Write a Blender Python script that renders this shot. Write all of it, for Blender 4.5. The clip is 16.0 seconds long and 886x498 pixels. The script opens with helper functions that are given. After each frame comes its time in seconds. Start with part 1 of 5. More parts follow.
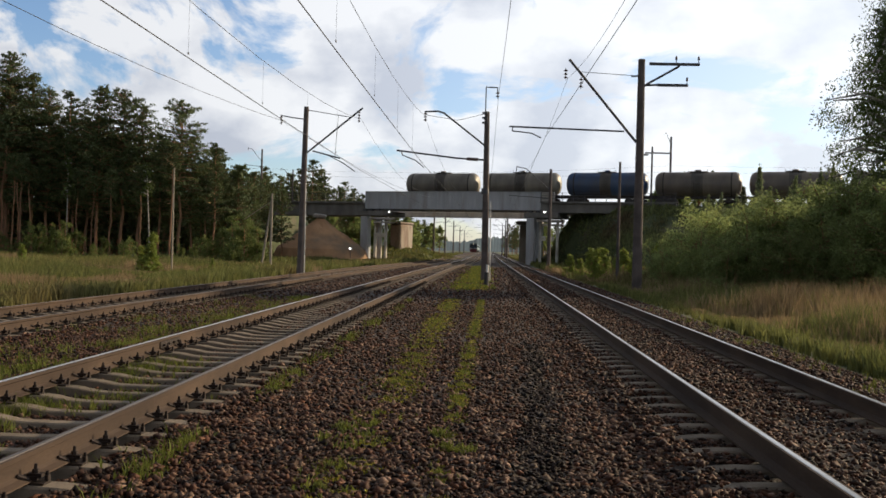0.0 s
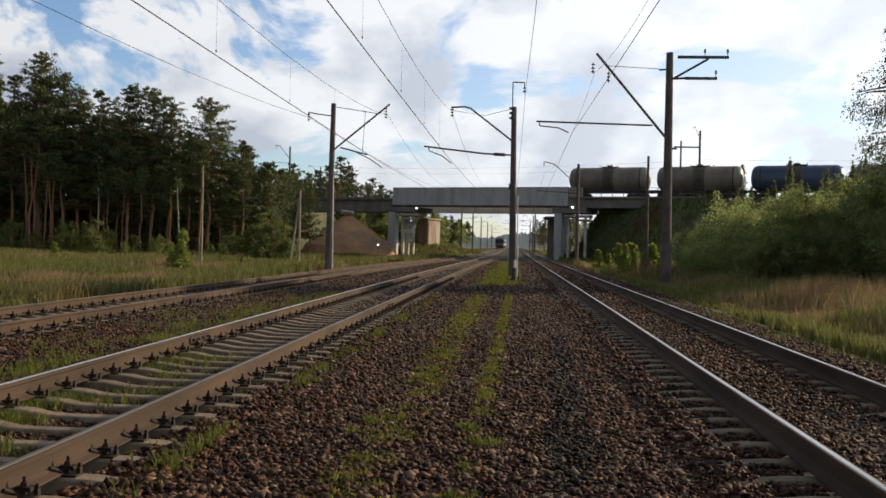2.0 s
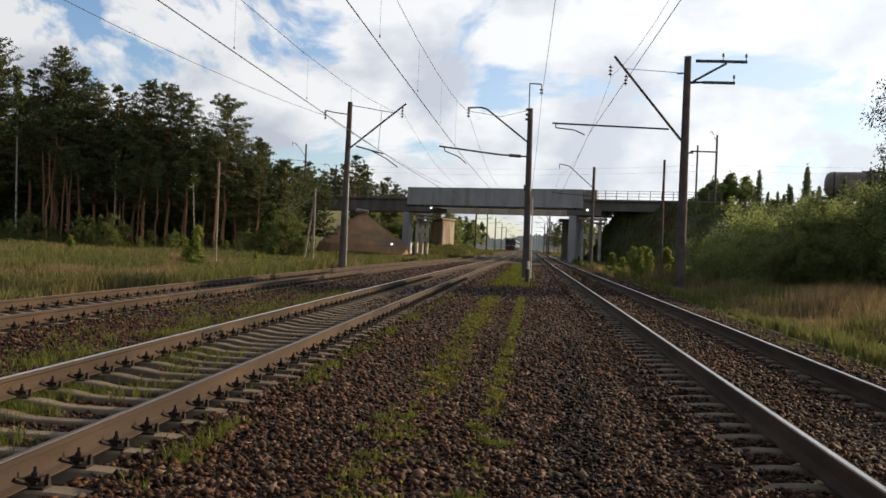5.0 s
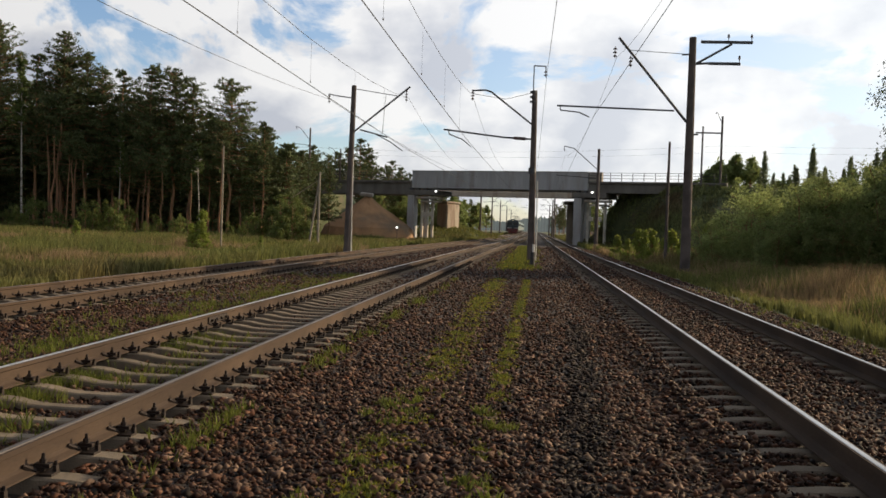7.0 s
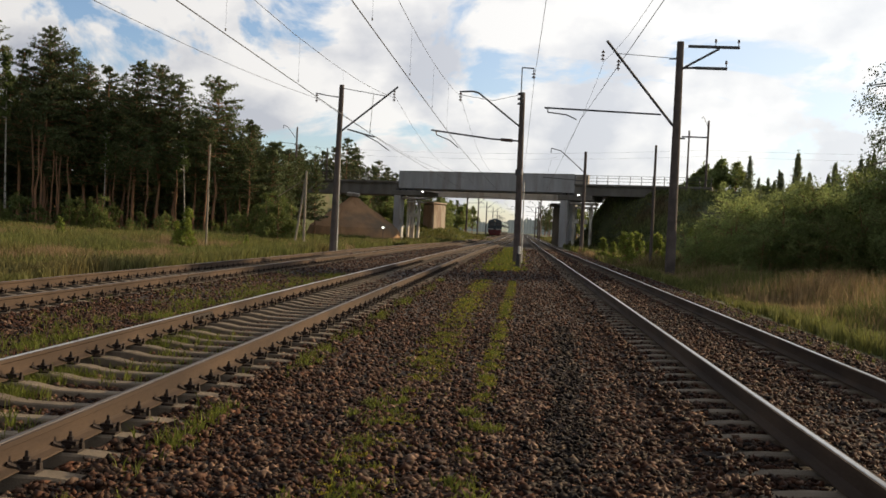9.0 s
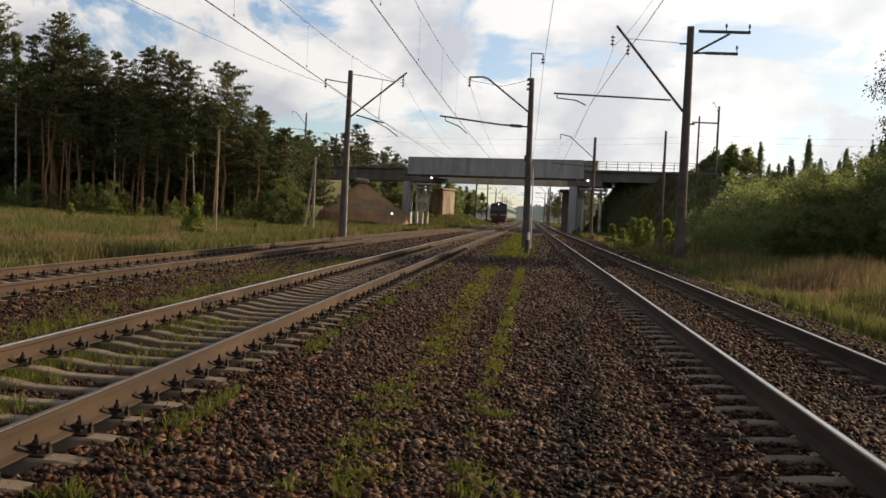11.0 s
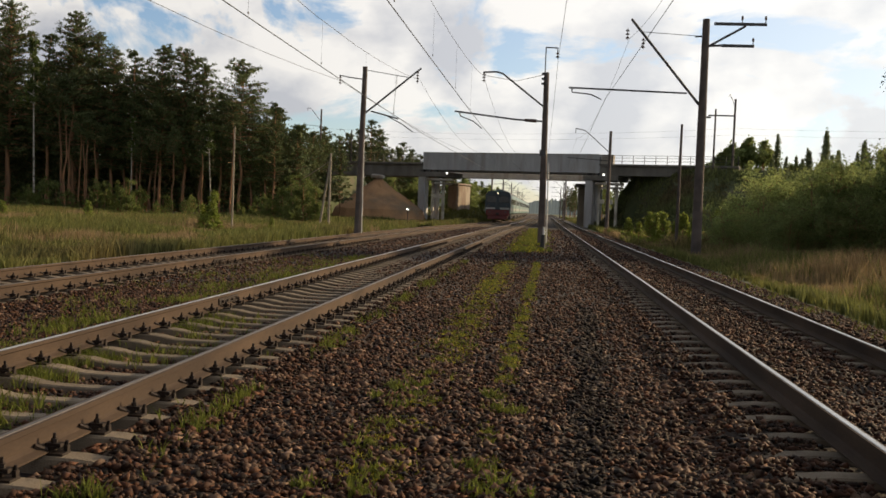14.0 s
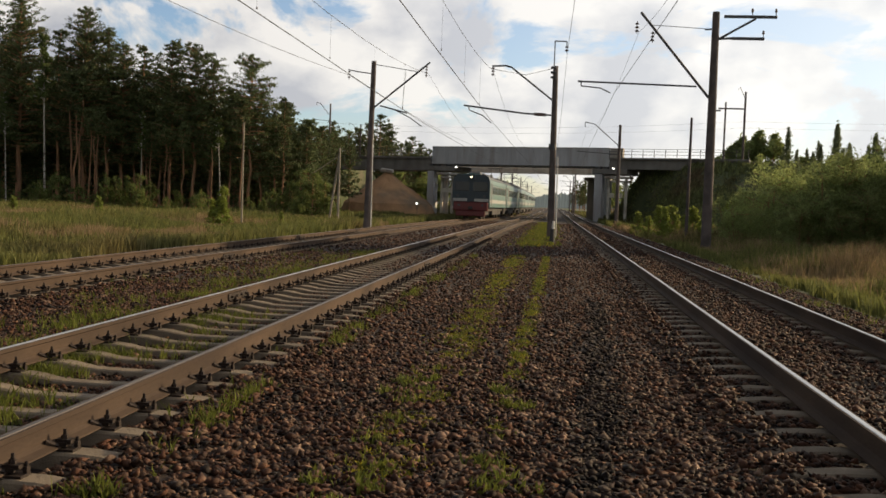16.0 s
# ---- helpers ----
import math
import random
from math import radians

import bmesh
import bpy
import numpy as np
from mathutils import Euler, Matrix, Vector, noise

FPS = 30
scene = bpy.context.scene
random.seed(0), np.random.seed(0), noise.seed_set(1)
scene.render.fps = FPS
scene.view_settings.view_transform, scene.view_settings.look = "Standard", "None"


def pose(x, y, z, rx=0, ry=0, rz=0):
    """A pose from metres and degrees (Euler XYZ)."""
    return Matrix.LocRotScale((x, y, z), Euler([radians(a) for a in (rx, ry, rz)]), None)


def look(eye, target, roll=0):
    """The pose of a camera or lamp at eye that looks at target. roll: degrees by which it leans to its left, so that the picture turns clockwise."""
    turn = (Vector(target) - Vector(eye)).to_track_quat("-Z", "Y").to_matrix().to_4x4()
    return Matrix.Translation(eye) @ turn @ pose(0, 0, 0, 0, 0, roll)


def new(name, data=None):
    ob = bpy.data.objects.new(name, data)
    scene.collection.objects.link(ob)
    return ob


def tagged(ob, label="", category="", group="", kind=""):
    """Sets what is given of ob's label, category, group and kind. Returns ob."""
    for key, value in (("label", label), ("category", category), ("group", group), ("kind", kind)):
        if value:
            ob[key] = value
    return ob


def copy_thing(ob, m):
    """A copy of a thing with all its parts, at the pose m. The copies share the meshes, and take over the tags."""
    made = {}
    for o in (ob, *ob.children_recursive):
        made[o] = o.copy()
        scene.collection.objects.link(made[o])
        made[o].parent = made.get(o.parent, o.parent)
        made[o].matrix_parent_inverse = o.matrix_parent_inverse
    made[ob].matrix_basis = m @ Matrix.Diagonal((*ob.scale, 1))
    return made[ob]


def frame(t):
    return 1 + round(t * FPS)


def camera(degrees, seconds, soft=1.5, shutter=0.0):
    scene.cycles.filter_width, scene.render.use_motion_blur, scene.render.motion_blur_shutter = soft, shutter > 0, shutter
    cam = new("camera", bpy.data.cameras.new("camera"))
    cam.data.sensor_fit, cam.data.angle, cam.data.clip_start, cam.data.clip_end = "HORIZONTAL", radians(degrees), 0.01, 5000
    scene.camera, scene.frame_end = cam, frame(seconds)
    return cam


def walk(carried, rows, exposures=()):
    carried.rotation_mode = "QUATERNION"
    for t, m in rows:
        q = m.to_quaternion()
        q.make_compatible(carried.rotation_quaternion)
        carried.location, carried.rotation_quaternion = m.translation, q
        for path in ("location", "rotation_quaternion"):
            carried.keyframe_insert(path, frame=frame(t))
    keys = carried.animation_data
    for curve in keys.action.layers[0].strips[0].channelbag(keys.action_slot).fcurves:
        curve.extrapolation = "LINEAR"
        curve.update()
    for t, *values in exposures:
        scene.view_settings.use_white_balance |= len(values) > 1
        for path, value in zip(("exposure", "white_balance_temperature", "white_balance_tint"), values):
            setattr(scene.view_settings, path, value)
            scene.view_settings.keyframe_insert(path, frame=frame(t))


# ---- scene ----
cam = camera(50.0, 16.0, soft=1.6)


def stand(x, z, yaw, pitch, roll):
    return pose(x, 0, z, 0, 0, yaw) @ pose(0, 0, 0, 90 + pitch) @ pose(0, 0, 0, 0, 0, roll)


ROWS = [
    (0, -0.031, 1.313, 2.658, 0.021, 1.538),
    (0.5, -0.031, 1.288, 2.762, 0.234, 1.799),
    (1, -0.023, 1.306, 2.324, 1.108, 1.691),
    (1.5, -0.022, 1.292, 3.220, 0.357, 1.707),
    (2, -0.021, 1.296, 4.320, -0.259, 1.267),
    (2.5, -0.009, 1.296, 4.760, 0.602, 1.238),
    (3, -0.017, 1.296, 4.592, 0.264, 1.269),
    (3.5, -0.012, 1.291, 4.915, 0.653, 2.400),
    (4, -0.016, 1.289, 4.802, 0.245, 2.401),
    (6.5, -0.004, 1.299, 5.827, -0.837, 2.177),
    (7, -0.008, 1.305, 5.426, -1.300, 1.990),
    (7.5, -0.011, 1.296, 4.684, -1.411, 2.652),
    (8, -0.022, 1.297, 3.687, -1.763, 3.185),
    (8.5, -0.027, 1.305, 4.242, -1.121, 2.799),
    (11, -0.010, 1.301, 5.080, -2.085, 2.682),
    (11.5, -0.016, 1.309, 5.029, -1.897, 2.800),
    (12, -0.008, 1.306, 5.256, -1.760, 2.663),
    (12.5, -0.000, 1.309, 5.351, -1.884, 2.400),
    (13, -0.006, 1.312, 5.222, -2.218, 2.407),
    (13.5, 0.003, 1.310, 5.617, -2.146, 2.279),
    (14, 0.002, 1.314, 6.026, -2.413, 2.264),
    (14.5, -0.002, 1.322, 6.031, -2.723, 2.137),
    (15, 0.006, 1.322, 6.089, -2.874, 2.204),
    (15.5, 0.012, 1.331, 6.256, -3.213, 2.239),
    (16, 0.010, 1.327, 6.579, -2.791, 2.111),
]
walk(cam, [(t, stand(x, z, yaw, pitch, roll)) for t, x, z, yaw, pitch, roll in ROWS],
     exposures=[(0, 0.1, 6250, 10), (4, 0.1, 6300, 10), (8, 0.1, 6600, 10), (16, 0.08, 6850, 10)])

# ---- light ----
SUN_TURN, SUN_HEIGHT = 58.0, 17.5
SUN_WAY = Vector((math.sin(radians(SUN_TURN)) * math.cos(radians(SUN_HEIGHT)),
                  math.cos(radians(SUN_TURN)) * math.cos(radians(SUN_HEIGHT)), math.sin(radians(SUN_HEIGHT))))


def make_world():
    w = bpy.data.worlds.new("sky")
    scene.world = w
    w.use_nodes = True
    nt = w.node_tree
    nt.nodes.clear()
    N, L = nt.nodes.new, nt.links.new
    out, bg = N("ShaderNodeOutputWorld"), N("ShaderNodeBackground")
    sky = N("ShaderNodeTexSky")
    sky.sky_type, sky.sun_disc = "NISHITA", False
    sky.sun_elevation, sky.sun_rotation = radians(SUN_HEIGHT), radians(SUN_TURN)
    sky.air_density, sky.dust_density, sky.ozone_density = 1.0, 0.6, 2.5
    gain = N("ShaderNodeVectorMath")
    gain.operation = "MULTIPLY"
    gain.inputs[1].default_value = (0.135, 0.135, 0.145)
    L(sky.outputs[0], gain.inputs[0])
    tc, sep = N("ShaderNodeTexCoord"), N("ShaderNodeSeparateXYZ")
    L(tc.outputs["Generated"], sep.inputs[0])

    def mth(op, a, b=None):
        n = N("ShaderNodeMath")
        n.operation = op
        for i, v in enumerate((a, b)):
            if v is None:
                continue
            if isinstance(v, (int, float)):
                n.inputs[i].default_value = v
            else:
                L(v, n.inputs[i])
        return n.outputs[0]
    com = N("ShaderNodeCombineXYZ")
    L(sep.outputs[0], com.inputs[0])
    L(sep.outputs[1], com.inputs[1])
    L(mth("MULTIPLY", sep.outputs[2], 1.55), com.inputs[2])
    n1, n2 = N("ShaderNodeTexNoise"), N("ShaderNodeTexNoise")
    n1.inputs["Scale"].default_value, n1.inputs["Detail"].default_value, n1.inputs["Roughness"].default_value = 5.2, 10, 0.58
    n1.inputs["Distortion"].default_value = 0.5
    n2.inputs["Scale"].default_value, n2.inputs["Detail"].default_value = 8.0, 7
    L(com.outputs[0], n1.inputs["Vector"])
    L(com.outputs[0], n2.inputs["Vector"])
    ramp = N("ShaderNodeValToRGB")
    ramp.color_ramp.elements[0].position, ramp.color_ramp.elements[1].position = 0.395, 0.455
    L(n1.outputs[0], ramp.inputs[0])
    shade = N("ShaderNodeValToRGB")
    shade.color_ramp.elements[0].position, shade.color_ramp.elements[1].position = 0.40, 0.58
    shade.color_ramp.elements[0].color, shade.color_ramp.elements[1].color = (0.56, 0.58, 0.65, 1), (1.02, 1.0, 0.98, 1)
    L(n2.outputs[0], shade.inputs[0])
    dot = N("ShaderNodeVectorMath")
    dot.operation = "DOT_PRODUCT"
    L(tc.outputs["Generated"], dot.inputs[0])
    dot.inputs[1].default_value = SUN_WAY
    # clouds are bright towards the sun and low down, grey-based overhead and dim away from it
    towards = mth("POWER", mth("MULTIPLY_ADD", dot.outputs["Value"], 0.5), 1.0)
    towards.node.inputs[0].links[0].from_node.inputs[2].default_value = 0.5
    low = N("ShaderNodeMapRange")
    low.inputs[1].default_value, low.inputs[2].default_value = 0.30, 0.62
    low.inputs[3].default_value, low.inputs[4].default_value = 1.0, 0.22
    L(sep.outputs[2], low.inputs[0])
    side = N("ShaderNodeMapRange")
    side.inputs[1].default_value, side.inputs[2].default_value = 0.15, 0.88
    side.inputs[3].default_value, side.inputs[4].default_value = 0.52, 1.0
    L(towards, side.inputs[0])
    lit = N("ShaderNodeVectorMath")
    lit.operation = "SCALE"
    L(shade.outputs[0], lit.inputs[0])
    L(mth("MULTIPLY", low.outputs[0], side.outputs[0]), lit.inputs["Scale"])
    mix = N("ShaderNodeMix")
    mix.data_type = "RGBA"
    L(mth("MULTIPLY", ramp.outputs[0], 0.92), mix.inputs[0])
    L(gain.outputs[0], mix.inputs[6])
    L(lit.outputs[0], mix.inputs[7])
    # bright haze that gathers round the sun
    glow = mth("POWER", mth("MAXIMUM", dot.outputs["Value"], 0.0), 2.6)
    hz = N("ShaderNodeMix")
    hz.data_type = "RGBA"
    L(mth("MULTIPLY", glow, 0.95), hz.inputs[0])
    L(mix.outputs[2], hz.inputs[6])
    hz.inputs[7].default_value = (1.0, 1.04, 1.06, 1)
    L(hz.outputs[2], bg.inputs[0])
    bg.inputs[1].default_value = 1.0
    L(bg.outputs[0], out.inputs[0])


make_world()
sun = new("sun", bpy.data.lights.new("sun", "SUN"))
sun.data.energy, sun.data.angle, sun.data.color = 5.0, radians(0.6), (1.0, 0.78, 0.50)
sun.matrix_world = look((40, 30, 60), Vector((40, 30, 60)) - SUN_WAY)


# ---- materials ----
def mat(name, a, b=None, scale=4.0, rough=0.8, metal=0.0, bump=0.3, fine=60.0, c=None, big=0.6, vary=0.0, spec=0.5,
        island=0.0, stretch=(1, 1, 1), translucent=0.0):
    """Two-scale mottled surface: a and b by a coarse noise, c in stains, grain in the bump."""
    m = bpy.data.materials.new(name)
    m.use_nodes = True
    nt = m.node_tree
    N, L = nt.nodes.new, nt.links.new
    bs = nt.nodes["Principled BSDF"]
    b = b or tuple(v * 0.7 for v in a)
    tc, mp = N("ShaderNodeTexCoord"), N("ShaderNodeMapping")
    mp.inputs["Scale"].default_value = stretch
    L(tc.outputs["Object"], mp.inputs[0])

    def noise_tex(s, d=5.0):
        n = N("ShaderNodeTexNoise")
        n.inputs["Scale"].default_value, n.inputs["Detail"].default_value = s, d
        L(mp.outputs[0], n.inputs["Vector"])
        return n.outputs[0]

    def blend(fac, x, y):
        n = N("ShaderNodeMix")
        n.data_type = "RGBA"
        if isinstance(fac, float):
            n.inputs[0].default_value = fac
        else:
            L(fac, n.inputs[0])
        for i, v in ((6, x), (7, y)):
            if isinstance(v, tuple):
                n.inputs[i].default_value = (*v[:3], 1)
            else:
                L(v, n.inputs[i])
        return n.outputs[2]

    def ramp(x, lo, hi):
        n = N("ShaderNodeMapRange")
        n.inputs[1].default_value, n.inputs[2].default_value = lo, hi
        L(x, n.inputs[0])
        return n.outputs[0]
    grain = noise_tex(fine, 3.0)
    col = blend(ramp(noise_tex(scale), 0.35, 0.65), tuple(a), tuple(b))
    if c:
        col = blend(ramp(noise_tex(big, 6.0), 0.5, 0.68), col, tuple(c))
    hsv = N("ShaderNodeHueSaturation")
    L(col, hsv.inputs["Color"])
    val = ramp(grain, 0.0, 1.0)
    add = N("ShaderNodeMath")
    add.operation = "MULTIPLY_ADD"
    L(val, add.inputs[0])
    add.inputs[1].default_value, add.inputs[2].default_value = 0.5, 0.75
    last = add.outputs[0]
    for src, amount in (("obj", vary), ("isl", island)):
        if amount:
            rnd = N("ShaderNodeObjectInfo").outputs["Random"] if src == "obj" else N("ShaderNodeNewGeometry").outputs["Random Per Island"]
            ma = N("ShaderNodeMath")
            ma.operation = "MULTIPLY_ADD"
            L(rnd, ma.inputs[0])
            ma.inputs[1].default_value, ma.inputs[2].default_value = amount, 1 - amount / 2
            mu = N("ShaderNodeMath")
            mu.operation = "MULTIPLY"
            L(ma.outputs[0], mu.inputs[0])
            L(last, mu.inputs[1])
            last = mu.outputs[0]
    L(last, hsv.inputs["Value"])
    L(hsv.outputs[0], bs.inputs["Base Color"])
    bs.inputs["Roughness"].default_value, bs.inputs["Metallic"].default_value = rough, metal
    bs.inputs["Specular IOR Level"].default_value = spec
    if bump:
        bp = N("ShaderNodeBump")
        bp.inputs["Strength"].default_value, bp.inputs["Distance"].default_value = bump, 0.02
        L(grain, bp.inputs["Height"])
        L(bp.outputs[0], bs.inputs["Normal"])
    if translucent:
        tr, ms = N("ShaderNodeBsdfTranslucent"), N("ShaderNodeMixShader")
        L(hsv.outputs[0], tr.inputs[0])
        ms.inputs[0].default_value = translucent
        L(bs.outputs[0], ms.inputs[1])
        L(tr.outputs[0], ms.inputs[2])
        L(ms.outputs[0], nt.nodes["Material Output"].inputs[0])
    return m


def glow_mat(name, col, power):
    m = bpy.data.materials.new(name)
    m.use_nodes = True
    bs = m.node_tree.nodes["Principled BSDF"]
    bs.inputs["Base Color"].default_value = (*col, 1)
    bs.inputs["Emission Color"].default_value, bs.inputs["Emission Strength"].default_value = (*col, 1), power
    return m


SOIL = mat("soil", (0.095, 0.095, 0.045), (0.075, 0.095, 0.03), 0.35, 0.95, bump=0.5, fine=9, c=(0.12, 0.12, 0.045), big=0.12)
BALLAST = mat("ballast_bed", (0.030, 0.016, 0.010), (0.016, 0.010, 0.007), 9, 0.9, bump=1.0, fine=38, c=(0.042, 0.024, 0.015), big=0.8)
STONE = mat("crushed_stone", (0.068, 0.027, 0.013), (0.028, 0.013, 0.008), 14, 0.72, bump=0.3, fine=150, island=1.9, c=(0.145, 0.092, 0.062), big=5, spec=0.2)
OILSTONE = mat("oil_dark_stone", (0.018, 0.010, 0.007), (0.010, 0.006, 0.005), 14, 0.72, bump=0.3, fine=150, island=1.8, c=(0.085, 0.062, 0.046), big=5, spec=0.15)
RAIL = mat("rusty_rail_steel", (0.085, 0.056, 0.038), (0.060, 0.040, 0.028), 3, 0.85, 0.0, bump=0.08, fine=60, c=(0.045, 0.03, 0.022), big=1.5, stretch=(1, 0.3, 1), spec=0.2)
DULL = mat("dull_rail_head", (0.15, 0.125, 0.105), (0.11, 0.09, 0.075), 2, 0.5, 0.6, bump=0.05, fine=60, stretch=(1, 0.1, 1))
HEAD = mat("polished_rail_head", (0.55, 0.53, 0.50), (0.42, 0.40, 0.38), 2, 0.3, 0.95, bump=0.05, fine=60, stretch=(1, 0.1, 1))
SLEEPER = mat("sleeper_concrete", (0.21, 0.165, 0.115), (0.145, 0.112, 0.078), 5, 0.9, bump=0.4, fine=90, c=(0.16, 0.12, 0.08), big=2.5, vary=0.4)
CLIP = mat("rusty_clip", (0.034, 0.021, 0.015), (0.020, 0.013, 0.010), 20, 0.7, 0.4, bump=0.3, fine=120)
MAST = mat("mast_concrete", (0.125, 0.10, 0.09), (0.085, 0.068, 0.062), 2.0, 0.9, bump=0.3, fine=60, c=(0.06, 0.048, 0.045), big=1.2)
STEEL = mat("weathered_steel", (0.10, 0.10, 0.105), (0.065, 0.06, 0.06), 5, 0.55, 0.6, bump=0.15)
WIRE = mat("wire", (0.07, 0.065, 0.06), (0.05, 0.05, 0.05), 5, 0.6, 0.4, bump=0)
GLAZE = mat("insulator_glaze", (0.10, 0.055, 0.04), (0.07, 0.04, 0.03), 8, 0.25, bump=0)
WHITE = mat("white_paint", (0.75, 0.73, 0.68), (0.6, 0.58, 0.53), 6, 0.6, bump=0.1)
BLACK = mat("black_paint", (0.03, 0.03, 0.03), (0.02, 0.02, 0.02), 6, 0.6, bump=0.1)
WOOD = mat("weathered_pole_wood", (0.34, 0.29, 0.23), (0.24, 0.20, 0.155), 6, 0.85, bump=0.4, fine=40, stretch=(1, 1, 0.12))
GIRDER = mat("girder_paint", (0.44, 0.44, 0.445), (0.36, 0.36, 0.365), 0.9, 0.6, 0.1, bump=0.12, c=(0.31, 0.285, 0.265), big=0.6, stretch=(1.5, 1, 0.25))
CONCRETE = mat("bridge_concrete", (0.42, 0.39, 0.34), (0.32, 0.29, 0.25), 0.9, 0.9, bump=0.4, fine=12, c=(0.22, 0.17, 0.13), big=0.4, stretch=(1, 1, 0.4))
OLDCON = mat("stained_concrete", (0.27, 0.20, 0.155), (0.16, 0.11, 0.075), 0.8, 0.9, bump=0.5, fine=8, c=(0.34, 0.29, 0.23), big=0.5, stretch=(1, 1, 0.3))
DARKCON = mat("weathered_and_shaded_concrete", (0.20, 0.185, 0.165), (0.13, 0.12, 0.105), 0.9, 0.9, bump=0.4, fine=12, stretch=(1, 1, 0.4))
SAND = mat("sand", (0.46, 0.265, 0.135), (0.36, 0.20, 0.10), 0.5, 0.95, bump=0.6, fine=4, c=(0.24, 0.17, 0.11), big=0.25)
BANK = mat("embankment_turf", (0.085, 0.10, 0.04), (0.055, 0.07, 0.03), 0.9, 0.95, bump=0.9, fine=5, c=(0.12, 0.10, 0.06), big=0.35)
BANKGRASS = mat("bank_grass", (0.20, 0.215, 0.085), (0.14, 0.165, 0.065), 0.3, 0.85, bump=0, island=0.9, c=(0.13, 0.10, 0.055), big=0.12, translucent=0.35, fine=2, spec=0.2)
BARK = mat("pine_bark", (0.31, 0.155, 0.075), (0.17, 0.095, 0.055), 3, 0.9, bump=0.7, fine=18, stretch=(1, 1, 0.25), vary=0.5)
BIRCHBARK = mat("birch_bark", (0.42, 0.38, 0.32), (0.30, 0.27, 0.23), 3, 0.8, bump=0.3, fine=20, c=(0.06, 0.05, 0.045), big=2.5, stretch=(1, 1, 2.2))
NEEDLE = mat("pine_needles", (0.082, 0.104, 0.040), (0.108, 0.128, 0.052), 0.6, 0.65, bump=0, island=0.9, vary=0.4, translucent=0.3, fine=3, spec=0.25)
SPRUCE = mat("spruce_needles", (0.17, 0.20, 0.11), (0.21, 0.24, 0.13), 0.6, 0.7, bump=0, island=0.8, vary=0.3, translucent=0.42, fine=3, spec=0.25)
LEAF = mat("birch_leaves", (0.10, 0.13, 0.035), (0.075, 0.105, 0.03), 0.8, 0.6, bump=0, island=0.9, translucent=0.4, fine=3, spec=0.3)
EDGELEAF = mat("forest_edge_leaves", (0.17, 0.20, 0.055), (0.12, 0.155, 0.045), 0.8, 0.7, bump=0, island=0.8, vary=0.4, translucent=0.4, fine=3, spec=0.3)
BUSHLEAF = mat("willow_leaves", (0.25, 0.285, 0.105), (0.185, 0.235, 0.085), 0.7, 0.7, bump=0, island=0.7, vary=0.3, translucent=0.65, fine=3, spec=0.3)
YOUNG = mat("young_birch_leaves", (0.25, 0.29, 0.058), (0.18, 0.225, 0.048), 0.8, 0.6, bump=0, island=0.8, translucent=0.45, fine=3, spec=0.3)
GRASS = mat("meadow_grass", (0.175, 0.175, 0.055), (0.125, 0.14, 0.044), 0.25, 0.8, bump=0, island=0.9, c=(0.17, 0.13, 0.06), big=0.1, translucent=0.4, fine=2, spec=0.2)
DRY = mat("dry_grass_heads", (0.30, 0.22, 0.12), (0.22, 0.155, 0.085), 0.5, 0.85, bump=0, island=0.8, translucent=0.35, fine=2, spec=0.2)
MOSS = mat("yellow_moss", (0.34, 0.30, 0.04), (0.25, 0.235, 0.038), 1.2, 0.85, bump=0, island=0.9, translucent=0.4, fine=3, spec=0.2)
WEED = mat("weeds", (0.15, 0.165, 0.032), (0.11, 0.13, 0.028), 1.2, 0.8, bump=0, island=0.8, translucent=0.4, fine=3, spec=0.2)
TANKGREY = mat("tank_cream_paint", (0.27, 0.24, 0.185), (0.20, 0.18, 0.14), 0.8, 0.5, bump=0.1, c=(0.13, 0.11, 0.09), big=0.35, stretch=(1, 1, 0.4))
TANKBROWN = mat("tank_brown_paint", (0.20, 0.165, 0.125), (0.15, 0.12, 0.095), 0.8, 0.5, bump=0.1, c=(0.11, 0.09, 0.075), big=0.35, stretch=(1, 1, 0.4))
TANKBLUE = mat("tank_blue_paint", (0.04, 0.085, 0.18), (0.03, 0.065, 0.14), 0.8, 0.45, bump=0.1, c=(0.06, 0.07, 0.10), big=0.35, stretch=(1, 1, 0.4))
OILSTAIN = mat("oil_stain", (0.10, 0.085, 0.068), (0.07, 0.06, 0.048), 1.2, 0.55, bump=0.1, stretch=(1, 1, 0.3))
UNDER = mat("underframe_grime", (0.055, 0.047, 0.042), (0.035, 0.03, 0.028), 3, 0.8, 0.1, bump=0.2)
EMUGREEN = mat("carriage_green_paint", (0.115, 0.215, 0.20), (0.09, 0.175, 0.165), 0.8, 0.4, bump=0.05, c=(0.10, 0.15, 0.14), big=0.4)
EMUFRONT = mat("cab_blue_paint", (0.018, 0.034, 0.044), (0.014, 0.027, 0.036), 1, 0.35, bump=0.05)
EMURED = mat("cab_red_paint", (0.13, 0.016, 0.014), (0.09, 0.012, 0.011), 1.5, 0.45, bump=0.05)
EMUWHITE = mat("carriage_cream_stripe", (0.40, 0.40, 0.37), (0.30, 0.30, 0.28), 2, 0.5, bump=0.05)
ROOF = mat("carriage_roof_grey", (0.17, 0.17, 0.165), (0.12, 0.12, 0.115), 0.8, 0.6, 0.2, bump=0.1)
# grey emission paints the air haze straight into the far woods
HAZED_WOODS = mat("haze_tinted_woods", (0.10, 0.13, 0.095), (0.075, 0.10, 0.075), 0.06, 0.95, bump=0, fine=0.4)
